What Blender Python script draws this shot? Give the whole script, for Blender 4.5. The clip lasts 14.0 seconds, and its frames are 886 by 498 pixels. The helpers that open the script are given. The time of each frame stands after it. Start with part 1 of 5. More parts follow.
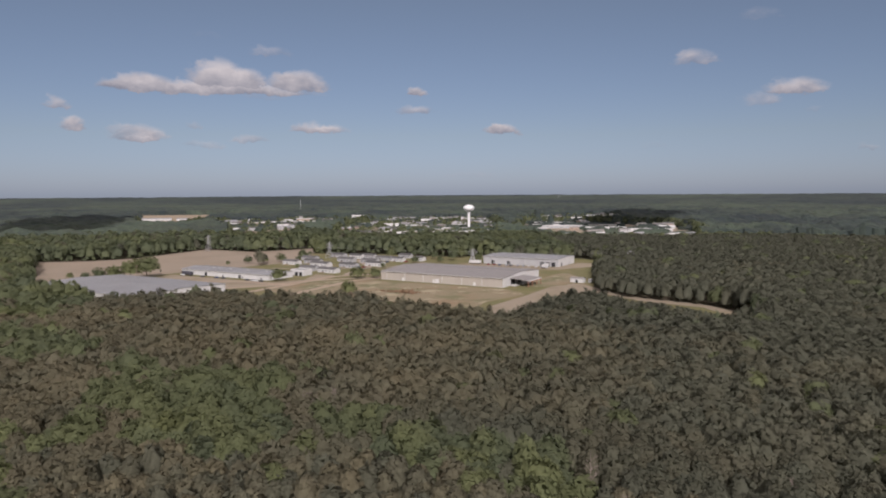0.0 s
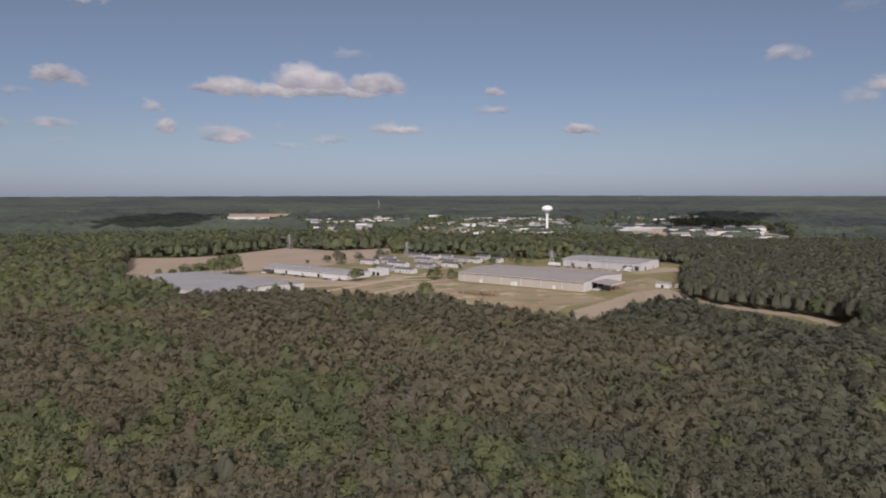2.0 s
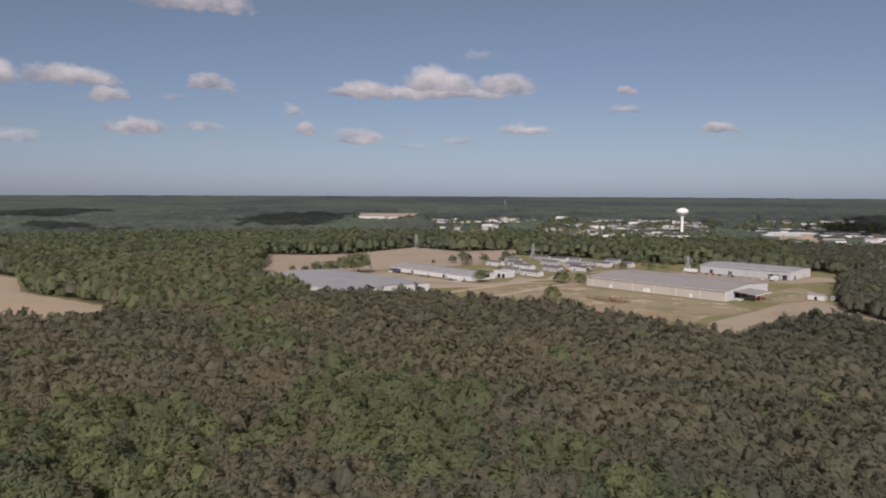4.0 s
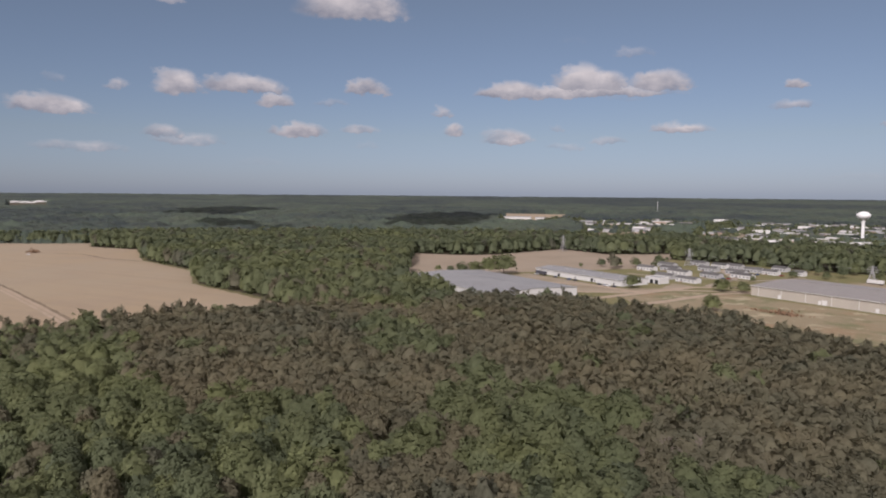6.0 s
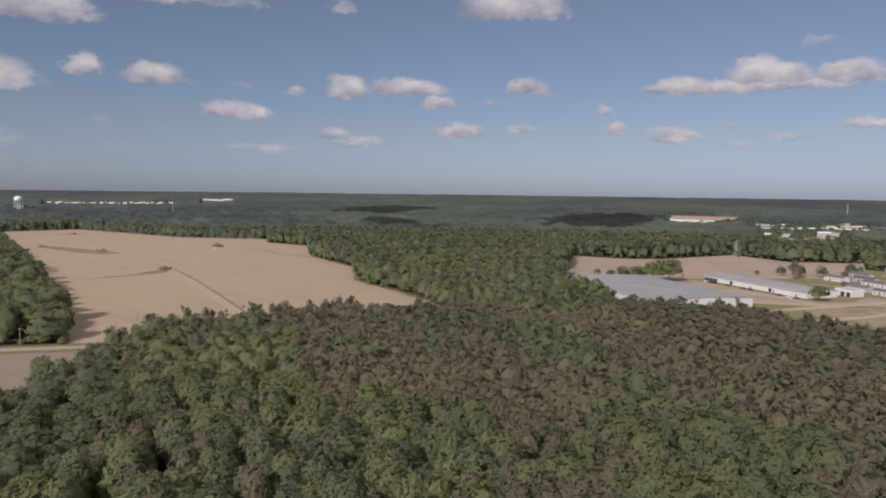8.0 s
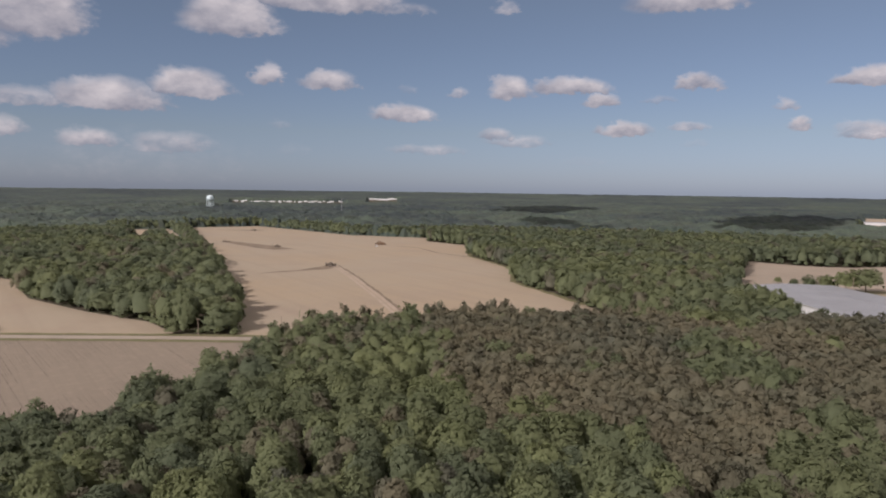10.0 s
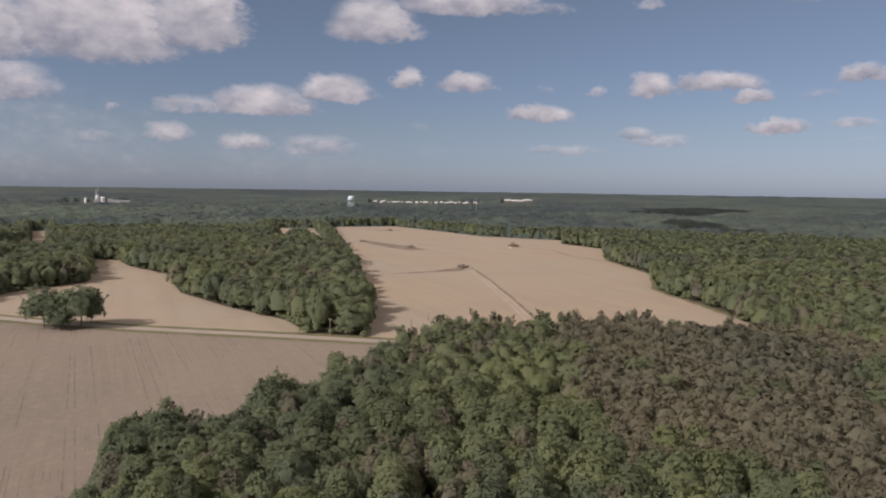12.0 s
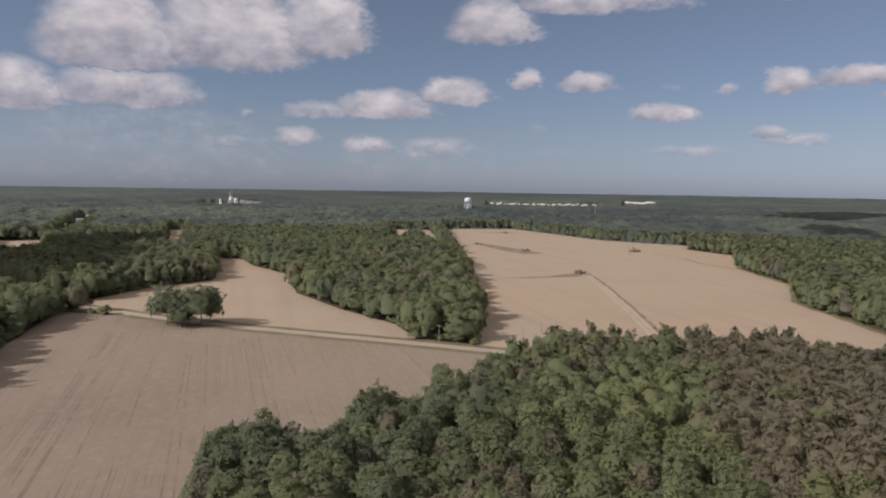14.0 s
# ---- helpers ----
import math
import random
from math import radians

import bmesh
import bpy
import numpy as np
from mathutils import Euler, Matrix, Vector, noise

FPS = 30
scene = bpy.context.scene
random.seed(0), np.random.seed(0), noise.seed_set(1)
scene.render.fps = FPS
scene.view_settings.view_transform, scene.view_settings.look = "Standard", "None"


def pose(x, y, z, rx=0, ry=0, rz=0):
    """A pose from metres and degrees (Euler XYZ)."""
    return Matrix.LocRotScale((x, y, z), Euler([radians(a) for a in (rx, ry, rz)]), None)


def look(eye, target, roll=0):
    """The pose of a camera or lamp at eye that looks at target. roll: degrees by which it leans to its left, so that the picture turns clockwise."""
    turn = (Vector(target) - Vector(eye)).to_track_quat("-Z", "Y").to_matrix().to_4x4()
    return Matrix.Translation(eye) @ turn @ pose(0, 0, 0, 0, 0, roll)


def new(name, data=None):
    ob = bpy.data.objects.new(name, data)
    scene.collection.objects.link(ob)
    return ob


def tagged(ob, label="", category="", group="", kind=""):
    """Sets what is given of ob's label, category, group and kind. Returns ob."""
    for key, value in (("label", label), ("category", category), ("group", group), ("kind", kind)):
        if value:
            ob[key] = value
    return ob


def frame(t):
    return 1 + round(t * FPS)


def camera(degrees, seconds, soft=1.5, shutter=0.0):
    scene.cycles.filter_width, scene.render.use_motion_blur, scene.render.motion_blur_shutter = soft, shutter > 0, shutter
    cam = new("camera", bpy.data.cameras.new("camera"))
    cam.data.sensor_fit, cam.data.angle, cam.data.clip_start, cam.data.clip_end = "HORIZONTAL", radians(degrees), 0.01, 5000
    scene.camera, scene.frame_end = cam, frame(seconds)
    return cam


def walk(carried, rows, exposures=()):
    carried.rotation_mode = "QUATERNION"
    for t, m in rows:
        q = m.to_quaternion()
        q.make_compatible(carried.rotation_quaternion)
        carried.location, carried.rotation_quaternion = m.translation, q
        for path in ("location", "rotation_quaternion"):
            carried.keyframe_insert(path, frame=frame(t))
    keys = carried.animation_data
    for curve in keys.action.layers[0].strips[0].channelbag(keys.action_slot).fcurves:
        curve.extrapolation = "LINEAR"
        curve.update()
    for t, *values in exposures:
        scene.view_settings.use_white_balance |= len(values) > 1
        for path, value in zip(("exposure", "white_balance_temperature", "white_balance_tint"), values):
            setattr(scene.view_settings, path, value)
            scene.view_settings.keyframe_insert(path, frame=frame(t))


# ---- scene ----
cam = camera(64.80, 14.0, soft=2.0)
PATH = [
    (0.0, pose(0.00, 0.00, 75.00, 85.316, 0.349, 0.000)),
    (0.5, pose(-0.60, 2.58, 74.98, 85.341, 0.278, 1.303)),
    (1.0, pose(-1.19, 5.17, 74.97, 85.353, 0.217, 2.896)),
    (1.5, pose(-1.79, 7.75, 74.95, 85.357, 0.139, 4.658)),
    (2.0, pose(-2.39, 10.33, 74.94, 85.365, 0.079, 6.252)),
    (4.5, pose(-5.88, 23.08, 74.93, 85.417, -0.307, 19.636)),
    (5.0, pose(-7.00, 25.49, 74.95, 85.420, -0.335, 22.583)),
    (5.5, pose(-8.17, 27.88, 74.97, 85.406, -0.389, 25.373)),
    (6.0, pose(-9.41, 30.25, 75.00, 85.372, -0.477, 28.509)),
    (6.5, pose(-10.72, 32.60, 75.04, 85.351, -0.534, 31.525)),
    (7.0, pose(-12.10, 34.93, 75.07, 85.322, -0.600, 34.812)),
    (7.5, pose(-13.55, 37.26, 75.10, 85.292, -0.642, 38.100)),
    (8.0, pose(-15.09, 39.59, 75.12, 85.257, -0.695, 41.428)),
    (10.5, pose(-26.30, 50.86, 75.19, 85.053, -0.747, 57.405)),
    (11.0, pose(-29.48, 52.97, 75.23, 85.035, -0.748, 60.231)),
    (11.5, pose(-32.76, 55.05, 75.27, 85.031, -0.794, 62.937)),
    (12.0, pose(-36.14, 57.07, 75.31, 85.011, -0.815, 65.442)),
    (12.5, pose(-39.60, 59.01, 75.36, 85.009, -0.830, 67.714)),
    (13.0, pose(-43.12, 60.88, 75.42, 85.016, -0.860, 70.004)),
    (13.5, pose(-46.69, 62.69, 75.47, 85.027, -0.856, 72.529)),
    (14.0, pose(-50.27, 64.48, 75.52, 85.029, -0.858, 75.021)),
]
walk(cam, PATH, exposures=[(0.0, -0.14, 6200, 20), (14.0, 0.02, 6200, 20)])

# ---- sky, sun, exposure ----
SUN_EL, SUN_AZ = 35.0, (0.13, -0.99)      # the sun stands behind the first view, a little to its right
scene.cycles.max_bounces = 5
scene.cycles.transparent_max_bounces = 14

sun_dir = Vector((SUN_AZ[0] * math.cos(radians(SUN_EL)), SUN_AZ[1] * math.cos(radians(SUN_EL)), math.sin(radians(SUN_EL))))
sun = new("sun", bpy.data.lights.new("sun", "SUN"))
sun.data.energy, sun.data.angle, sun.data.color = 4.75, radians(0.53), (1.0, 0.94, 0.88)
sun.matrix_world = look(sun_dir * 100, (0, 0, 0))

world = bpy.data.worlds.new("world")
scene.world = world
world.use_nodes = True
wt = world.node_tree
wt.nodes.clear()


def wmath(op, a, b=None, c=None, clamp=False):
    n = wt.nodes.new("ShaderNodeMath")
    n.operation, n.use_clamp = op, clamp
    for i, v in enumerate((a, b, c)):
        if v is None:
            continue
        if isinstance(v, (int, float)):
            n.inputs[i].default_value = v
        else:
            wt.links.new(v, n.inputs[i])
    return n.outputs[0]


wcoord = wt.nodes.new("ShaderNodeTexCoord").outputs["Generated"]
sep = wt.nodes.new("ShaderNodeSeparateXYZ")
wt.links.new(wcoord, sep.inputs[0])


def wnoise(scale, detail, stretch=1.0, rough=0.55):
    m = wt.nodes.new("ShaderNodeVectorMath")
    m.operation = "MULTIPLY"
    m.inputs[1].default_value = (1, 1, stretch)
    wt.links.new(wcoord, m.inputs[0])
    n = wt.nodes.new("ShaderNodeTexNoise")
    n.inputs["Scale"].default_value, n.inputs["Detail"].default_value, n.inputs["Roughness"].default_value = scale, detail, rough
    wt.links.new(m.outputs[0], n.inputs["Vector"])
    return n.outputs["Fac"]


puff = wnoise(26, 5, 1.8, 0.6)
fine = wnoise(80, 4, 1.6, 0.6)
wisp = wnoise(14, 5, 3.5, 0.6)
cells = wt.nodes.new("ShaderNodeTexVoronoi")      # rounded billows
cells.feature, cells.normalize = "SMOOTH_F1", True
for key, val in (("Scale", 30.0), ("Detail", 1.6), ("Roughness", 0.5), ("Lacunarity", 2.2), ("Smoothness", 0.35)):
    cells.inputs[key].default_value = val
stretch = wt.nodes.new("ShaderNodeVectorMath")
stretch.operation = "MULTIPLY"
stretch.inputs[1].default_value = (1, 1, 1.35)
wt.links.new(wcoord, stretch.inputs[0])
wt.links.new(stretch.outputs[0], cells.inputs["Vector"])
billow = wmath("SUBTRACT", 1.0, cells.outputs["Distance"])
deg = 180 / math.pi
elev = wmath("MULTIPLY", wmath("ARCSINE", sep.outputs[2]), deg)
azim = wmath("MULTIPLY", wmath("ARCTAN2", wmath("MULTIPLY", sep.outputs[0], -1), sep.outputs[1]), deg)
# wobble the outline of every cloud
azim = wmath("ADD", wmath("ADD", azim, wmath("MULTIPLY", wmath("SUBTRACT", fine, 0.5), 1.2)), wmath("MULTIPLY", wmath("SUBTRACT", puff, 0.5), 2.4))
elev_w = wmath("ADD", elev, wmath("MULTIPLY", wmath("ADD", wmath("SUBTRACT", puff, 0.5), wmath("MULTIPLY", wmath("SUBTRACT", fine, 0.5), 0.7)), 0.9))
cover, height = 0.0, 0.0


def cloud(a, e, w, h, strength):
    """A fair-weather cloud at azimuth a (left of +y) and elevation e, half width w, height h, all in degrees."""
    global cover, height
    u = wmath("MULTIPLY", wmath("SUBTRACT", azim, a), 0.88 / w)
    v = wmath("MULTIPLY", wmath("SUBTRACT", elev_w, e + 0.10 * h), 1.06 / h)
    vv = wmath("MAXIMUM", v, wmath("MULTIPLY", v, -4.2))
    d = wmath("MULTIPLY_ADD", vv, vv, wmath("MULTIPLY", u, u))
    q = wmath("MULTIPLY", wmath("SUBTRACT", 1.25, d, clamp=True), strength)
    more = wmath("GREATER_THAN", q, cover)
    height = wmath("MULTIPLY_ADD", more, wmath("SUBTRACT", v, height), height)
    cover = wmath("MAXIMUM", q, cover)


cloud(17.6, 7.65, 7.0, 0.95, 1.00)      # the long cloud: a flat base with three crowns
cloud(23.2, 7.65, 2.7, 1.25, 1.00)
cloud(17.7, 7.90, 2.0, 2.35, 1.00)
cloud(16.0, 7.90, 2.2, 1.75, 1.00)
cloud(11.5, 8.10, 2.3, 1.50, 1.00)
cloud(14.3, 7.28, 1.49, 0.69, 0.35)
cloud(24.0, 4.47, 1.63, 0.74, 0.60)
cloud(23.4, 3.99, 2.04, 0.70, 0.70)
cloud(18.7, 3.57, 1.49, 0.60, 0.40)
cloud(15.3, 3.96, 1.68, 0.53, 0.50)
cloud(10.0, 4.81, 2.22, 0.76, 0.75)
cloud(2.1, 7.78, 0.72, 0.62, 0.75)
cloud(2.0, 6.27, 1.69, 0.67, 0.50)
cloud(-4.9, 4.69, 1.14, 0.76, 0.90)
cloud(-19.5, 9.54, 1.74, 1.02, 0.60)
cloud(-26.5, 6.97, 2.00, 1.11, 0.75)
cloud(-24.2, 6.31, 1.50, 1.05, 0.45)
cloud(13.6, 10.62, 1.75, 0.75, 0.40)
cloud(-24.0, 12.36, 1.42, 0.92, 0.30)
cloud(-31.4, 2.70, 0.74, 0.43, 0.40)
cloud(-2.0, 1.17, 2.62, 0.64, 0.25)
cloud(-16.7, 3.31, 1.31, 0.52, 0.25)
cloud(18.3, 11.71, 1.32, 0.64, 0.20)
cloud(-27.9, 5.54, 0.63, 0.55, 0.25)
cloud(49.1, 7.38, 1.87, 1.75, 0.90)
cloud(44.2, 7.68, 2.95, 1.31, 0.90)
cloud(41.8, 6.65, 1.42, 1.06, 0.80)
cloud(34.8, 7.83, 1.67, 1.23, 0.90)
cloud(37.4, 6.77, 1.51, 0.58, 0.45)
cloud(39.9, 4.42, 2.12, 1.04, 0.85)
cloud(35.2, 4.73, 1.59, 0.62, 0.55)
cloud(50.2, 4.07, 1.39, 0.94, 0.60)
cloud(48.3, 3.57, 2.72, 0.95, 0.50)
cloud(55.7, 2.87, 3.25, 0.79, 0.50)
cloud(53.4, 7.41, 0.97, 0.82, 0.60)
cloud(57.1, 7.59, 0.73, 0.68, 0.30)
cloud(28.6, 6.16, 0.85, 0.74, 0.65)
cloud(27.6, 4.71, 0.96, 0.92, 0.75)
cloud(23.5, 4.06, 2.11, 1.12, 0.70)
cloud(35.9, 13.58, 4.14, 2.54, 0.85)
cloud(49.7, 13.84, 1.17, 1.02, 0.50)
cloud(43.2, 2.11, 2.34, 0.64, 0.25)
cloud(34.8, 3.56, 1.26, 0.67, 0.30)
cloud(57.7, 5.51, 2.48, 1.28, 0.85)
cloud(57.6, 13.68, 2.31, 0.87, 0.50)
cloud(71.0, 11.88, 2.69, 1.90, 0.85)
cloud(14.2, 10.60, 1.08, 0.69, 0.40)
cloud(19.4, 5.02, 0.56, 0.54, 0.35)
cloud(100.0, 8.65, 4.71, 5.84, 1.00)
cloud(91.7, 9.28, 5.93, 6.13, 0.95)
cloud(84.7, 10.52, 3.76, 5.43, 0.95)
cloud(106.0, 5.34, 2.79, 3.22, 0.90)
cloud(99.2, 5.90, 5.42, 2.98, 0.80)
cloud(91.7, 3.06, 1.52, 1.09, 0.50)
cloud(86.8, 3.38, 1.87, 1.51, 0.65)
cloud(81.2, 2.89, 2.14, 1.35, 0.65)
cloud(75.6, 2.63, 3.50, 1.72, 0.50)
cloud(85.0, 5.56, 3.12, 1.23, 0.60)
cloud(79.6, 5.71, 3.99, 2.22, 0.90)
cloud(74.2, 6.88, 3.16, 2.03, 0.90)
cloud(68.4, 7.98, 1.19, 1.74, 0.85)
cloud(63.6, 7.86, 2.29, 1.50, 0.90)
cloud(90.6, 5.27, 0.67, 0.78, 0.50)
cloud(71.2, 11.69, 3.64, 3.42, 0.90)
cloud(63.8, 13.74, 5.80, 2.42, 0.85)
cloud(66.6, 2.64, 1.66, 1.08, 0.25)
cloud(67.6, 4.70, 0.98, 0.72, 0.30)
cloud(97, 0.6, 13, 7.5, 0.29)      # thin haze beneath the large clouds
cloud(78, 0.6, 11, 4.5, 0.24)
# more of the broken cumulus overhead and behind, unseen, added as fill light
rest = wnoise(4.5, 6, 1.6, 0.6)
beyond = wmath("MAXIMUM", wmath("MULTIPLY", wmath("SUBTRACT", elev, 17.5), 0.25, clamp=True), wmath("MULTIPLY", wmath("SUBTRACT", wmath("ABSOLUTE", wmath("SUBTRACT", azim, 37.0)), 74.0), 0.2, clamp=True))
over = wmath("MULTIPLY", wmath("MULTIPLY", wmath("SUBTRACT", rest, 0.33), 7.0, clamp=True), beyond)
over = wmath("MULTIPLY", over, wmath("MULTIPLY", wmath("SUBTRACT", elev, 2.0), 0.3, clamp=True))
more = wmath("GREATER_THAN", over, cover)
height = wmath("MULTIPLY_ADD", more, wmath("SUBTRACT", 0.95, height), height)
cover = wmath("MAXIMUM", over, cover)
density = wmath("ADD", cover, wmath("MULTIPLY", wmath("SUBTRACT", billow, 0.60), wmath("MINIMUM", cover, 0.75)))
density = wmath("ADD", density, wmath("MULTIPLY", wmath("SUBTRACT", wisp, 0.5), wmath("MINIMUM", cover, 0.7)))
density = wmath("ADD", density, wmath("MULTIPLY", wmath("SUBTRACT", fine, 0.5), wmath("MINIMUM", cover, 0.4)))
alpha = wt.nodes.new("ShaderNodeMapRange")
alpha.interpolation_type = "SMOOTHSTEP"
for i, v in ((1, 0.12), (2, 0.98), (3, 0.0), (4, 0.96)):
    alpha.inputs[i].default_value = v
wt.links.new(density, alpha.inputs[0])

tone = wt.nodes.new("ShaderNodeValToRGB")
tone.color_ramp.elements[0].color = (0.30, 0.305, 0.34, 1)
tone.color_ramp.elements[1].color = (0.74, 0.69, 0.65, 1)
lit = wmath("ADD", wmath("MULTIPLY", height, 0.85), wmath("ADD", wmath("MULTIPLY", wmath("SUBTRACT", puff, 0.48), 1.1), wmath("MULTIPLY", wmath("SUBTRACT", billow, 0.62), 0.9)))
wt.links.new(wmath("ADD", lit, 0.16, clamp=True), tone.inputs[0])

sky = wt.nodes.new("ShaderNodeTexSky")
sky.sky_type, sky.sun_disc = "NISHITA", False
sky.sun_elevation, sky.sun_rotation = radians(SUN_EL), math.atan2(SUN_AZ[0], SUN_AZ[1])
sky.altitude, sky.air_density, sky.dust_density, sky.ozone_density = 75, 1.0, 0.35, 2.0
sky_bg = wt.nodes.new("ShaderNodeBackground")
sky_bg.inputs[1].default_value = 0.070
haze = wt.nodes.new("ShaderNodeValToRGB")      # the humid air greys and cools the sky towards the horizon
haze.color_ramp.elements[0].color, haze.color_ramp.elements[1].color = (0.575, 0.70, 1.08, 1), (1.09, 0.93, 0.80, 1)
mid_stop = haze.color_ramp.elements.new(0.28)
mid_stop.color = (0.79, 0.775, 0.85, 1)
wt.links.new(wmath("DIVIDE", elev, 16.0, clamp=True), haze.inputs[0])
tinted = wt.nodes.new("ShaderNodeMix")
tinted.data_type, tinted.blend_type = "RGBA", "MULTIPLY"
tinted.inputs[0].default_value = 1.0
wt.links.new(sky.outputs[0], tinted.inputs[6])
wt.links.new(haze.outputs[0], tinted.inputs[7])
wt.links.new(tinted.outputs[2], sky_bg.inputs[0])
cloud_bg = wt.nodes.new("ShaderNodeBackground")
cloud_bg.inputs[1].default_value = 0.9
wt.links.new(tone.outputs[0], cloud_bg.inputs[0])
blend = wt.nodes.new("ShaderNodeMixShader")
wt.links.new(alpha.outputs[0], blend.inputs[0])
wt.links.new(sky_bg.outputs[0], blend.inputs[1])
wt.links.new(cloud_bg.outputs[0], blend.inputs[2])
wout = wt.nodes.new("ShaderNodeOutputWorld")
wt.links.new(blend.outputs[0], wout.inputs[0])


# ---- materials ----
def material(name, base, rough=0.9, metal=0.0, spots=(), bump=0.0, bump_scale=1.0, tint=None, island=0.0, per_object=0.0,
             stripes=None, translucent=0.0, coord="Object", holes=None):
    """A procedural surface. spots: (scale, colour, low, high, detail) patches laid over the base; stripes: (period,
    turn, colour, amount);
    tint: (low, high) factors for the tint attribute, which holds plant tone with painted haze and shade; island,
    per_object: random spread of value;
    holes: (scale, share) of the gaps between the leaves of a spray."""
    m = bpy.data.materials.new(name)
    m.use_nodes = True
    t = m.node_tree
    b = t.nodes["Principled BSDF"]
    b.inputs["Roughness"].default_value, b.inputs["Metallic"].default_value = rough, metal
    b.inputs["Specular IOR Level"].default_value = 0.25
    link = t.links.new
    co = t.nodes.new("ShaderNodeNewGeometry").outputs["Position"] if coord == "World" else t.nodes.new("ShaderNodeTexCoord").outputs[coord]

    def mix(kind, fac, a, c):
        n = t.nodes.new("ShaderNodeMix")
        n.data_type, n.blend_type = "RGBA", kind
        for i, v in ((0, fac), (6, a), (7, c)):
            if isinstance(v, (int, float)):
                n.inputs[i].default_value = v
            elif isinstance(v, tuple):
                n.inputs[i].default_value = (*v, 1)
            else:
                link(v, n.inputs[i])
        return n.outputs[2]

    def noise_at(scale, detail=4):
        n = t.nodes.new("ShaderNodeTexNoise")
        n.inputs["Scale"].default_value, n.inputs["Detail"].default_value = scale, detail
        n.inputs["Roughness"].default_value = 0.6
        link(co, n.inputs["Vector"])
        return n.outputs["Fac"]

    def span(v, lo, hi, a, c):
        n = t.nodes.new("ShaderNodeMapRange")
        for i, x in ((1, lo), (2, hi), (3, a), (4, c)):
            n.inputs[i].default_value = x
        link(v, n.inputs[0])
        return n.outputs[0]

    col = t.nodes.new("ShaderNodeRGB").outputs[0]
    col.default_value = (*base, 1)
    for scale, colour, lo, hi, detail in spots:
        col = mix("MIX", span(noise_at(scale, detail), lo, hi, 0, 1), col, colour)
    if stripes:
        period, turn, colour, amount = stripes
        mp = t.nodes.new("ShaderNodeMapping")
        mp.inputs["Rotation"].default_value = (0, 0, radians(turn))
        mp.inputs["Scale"].default_value = (0.004, 1 / period, 1)
        link(co, mp.inputs[0])
        n = t.nodes.new("ShaderNodeTexNoise")
        n.inputs["Scale"].default_value, n.inputs["Detail"].default_value = 1.0, 2
        link(mp.outputs[0], n.inputs["Vector"])
        col = mix("MIX", span(n.outputs["Fac"], 0.45, 0.75, 0, amount), col, colour)
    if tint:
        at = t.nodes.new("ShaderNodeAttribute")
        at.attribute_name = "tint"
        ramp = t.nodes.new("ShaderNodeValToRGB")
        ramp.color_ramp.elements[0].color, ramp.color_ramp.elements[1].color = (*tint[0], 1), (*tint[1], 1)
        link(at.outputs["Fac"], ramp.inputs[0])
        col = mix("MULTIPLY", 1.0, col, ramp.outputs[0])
    if island:
        g = t.nodes.new("ShaderNodeNewGeometry")
        v = span(g.outputs["Random Per Island"], 0, 1, 1 - island, 1 + island)
        col = mix("MULTIPLY", 1.0, col, v)
    if per_object:
        g = t.nodes.new("ShaderNodeObjectInfo")
        v = span(g.outputs["Random"], 0, 1, 1 - per_object, 1 + per_object)
        col = mix("MULTIPLY", 1.0, col, v)
    link(col, b.inputs["Base Color"])
    if bump:
        n = t.nodes.new("ShaderNodeBump")
        n.inputs["Strength"].default_value, n.inputs["Distance"].default_value = bump, 0.3
        link(noise_at(bump_scale, 5), n.inputs["Height"])
        link(n.outputs[0], b.inputs["Normal"])
    if translucent:
        tr = t.nodes.new("ShaderNodeBsdfTranslucent")
        link(col, tr.inputs[0])
        ms = t.nodes.new("ShaderNodeMixShader")
        ms.inputs[0].default_value = translucent
        link(b.outputs[0], ms.inputs[1])
        link(tr.outputs[0], ms.inputs[2])
        link(ms.outputs[0], t.nodes["Material Output"].inputs[0])
        if holes:
            cut = t.nodes.new("ShaderNodeMath")
            cut.operation = "GREATER_THAN"
            cut.inputs[1].default_value = holes[1]
            link(noise_at(holes[0], 1), cut.inputs[0])
            gap = t.nodes.new("ShaderNodeMixShader")
            link(cut.outputs[0], gap.inputs[0])
            link(t.nodes.new("ShaderNodeBsdfTransparent").outputs[0], gap.inputs[1])
            link(ms.outputs[0], gap.inputs[2])
            link(gap.outputs[0], t.nodes["Material Output"].inputs[0])
    return m


SCRUB = [(150, 332), (124, 318), (112, 328), (103, 350), (92, 400), (118, 470), (136, 462), (172, 402)]
M_FLOOR = material("forest_floor", (0.07, 0.055, 0.035), spots=((0.05, (0.045, 0.05, 0.022), 0.4, 0.65, 5), (1.2, (0.10, 0.075, 0.05), 0.5, 0.7, 4)))
M_FIELD = material("field_soil", (0.283, 0.231, 0.161), spots=((0.006, (0.292, 0.225, 0.145), 0.42, 0.62, 4), (0.02, (0.264, 0.207, 0.145), 0.48, 0.75, 6), (0.25, (0.308, 0.239, 0.167), 0.5, 0.8, 5)), bump=0.3, bump_scale=0.8, stripes=(9.0, 78, (0.229, 0.176, 0.123), 0.35))
M_FIELD_ROWS = material("row_field_soil", (0.201, 0.162, 0.117), spots=((0.008, (0.172, 0.140, 0.103), 0.45, 0.68, 4), (0.25, (0.241, 0.191, 0.137), 0.5, 0.8, 5)), bump=0.3, bump_scale=0.8, stripes=(1.4, -4, (0.142, 0.113, 0.081), 0.28))
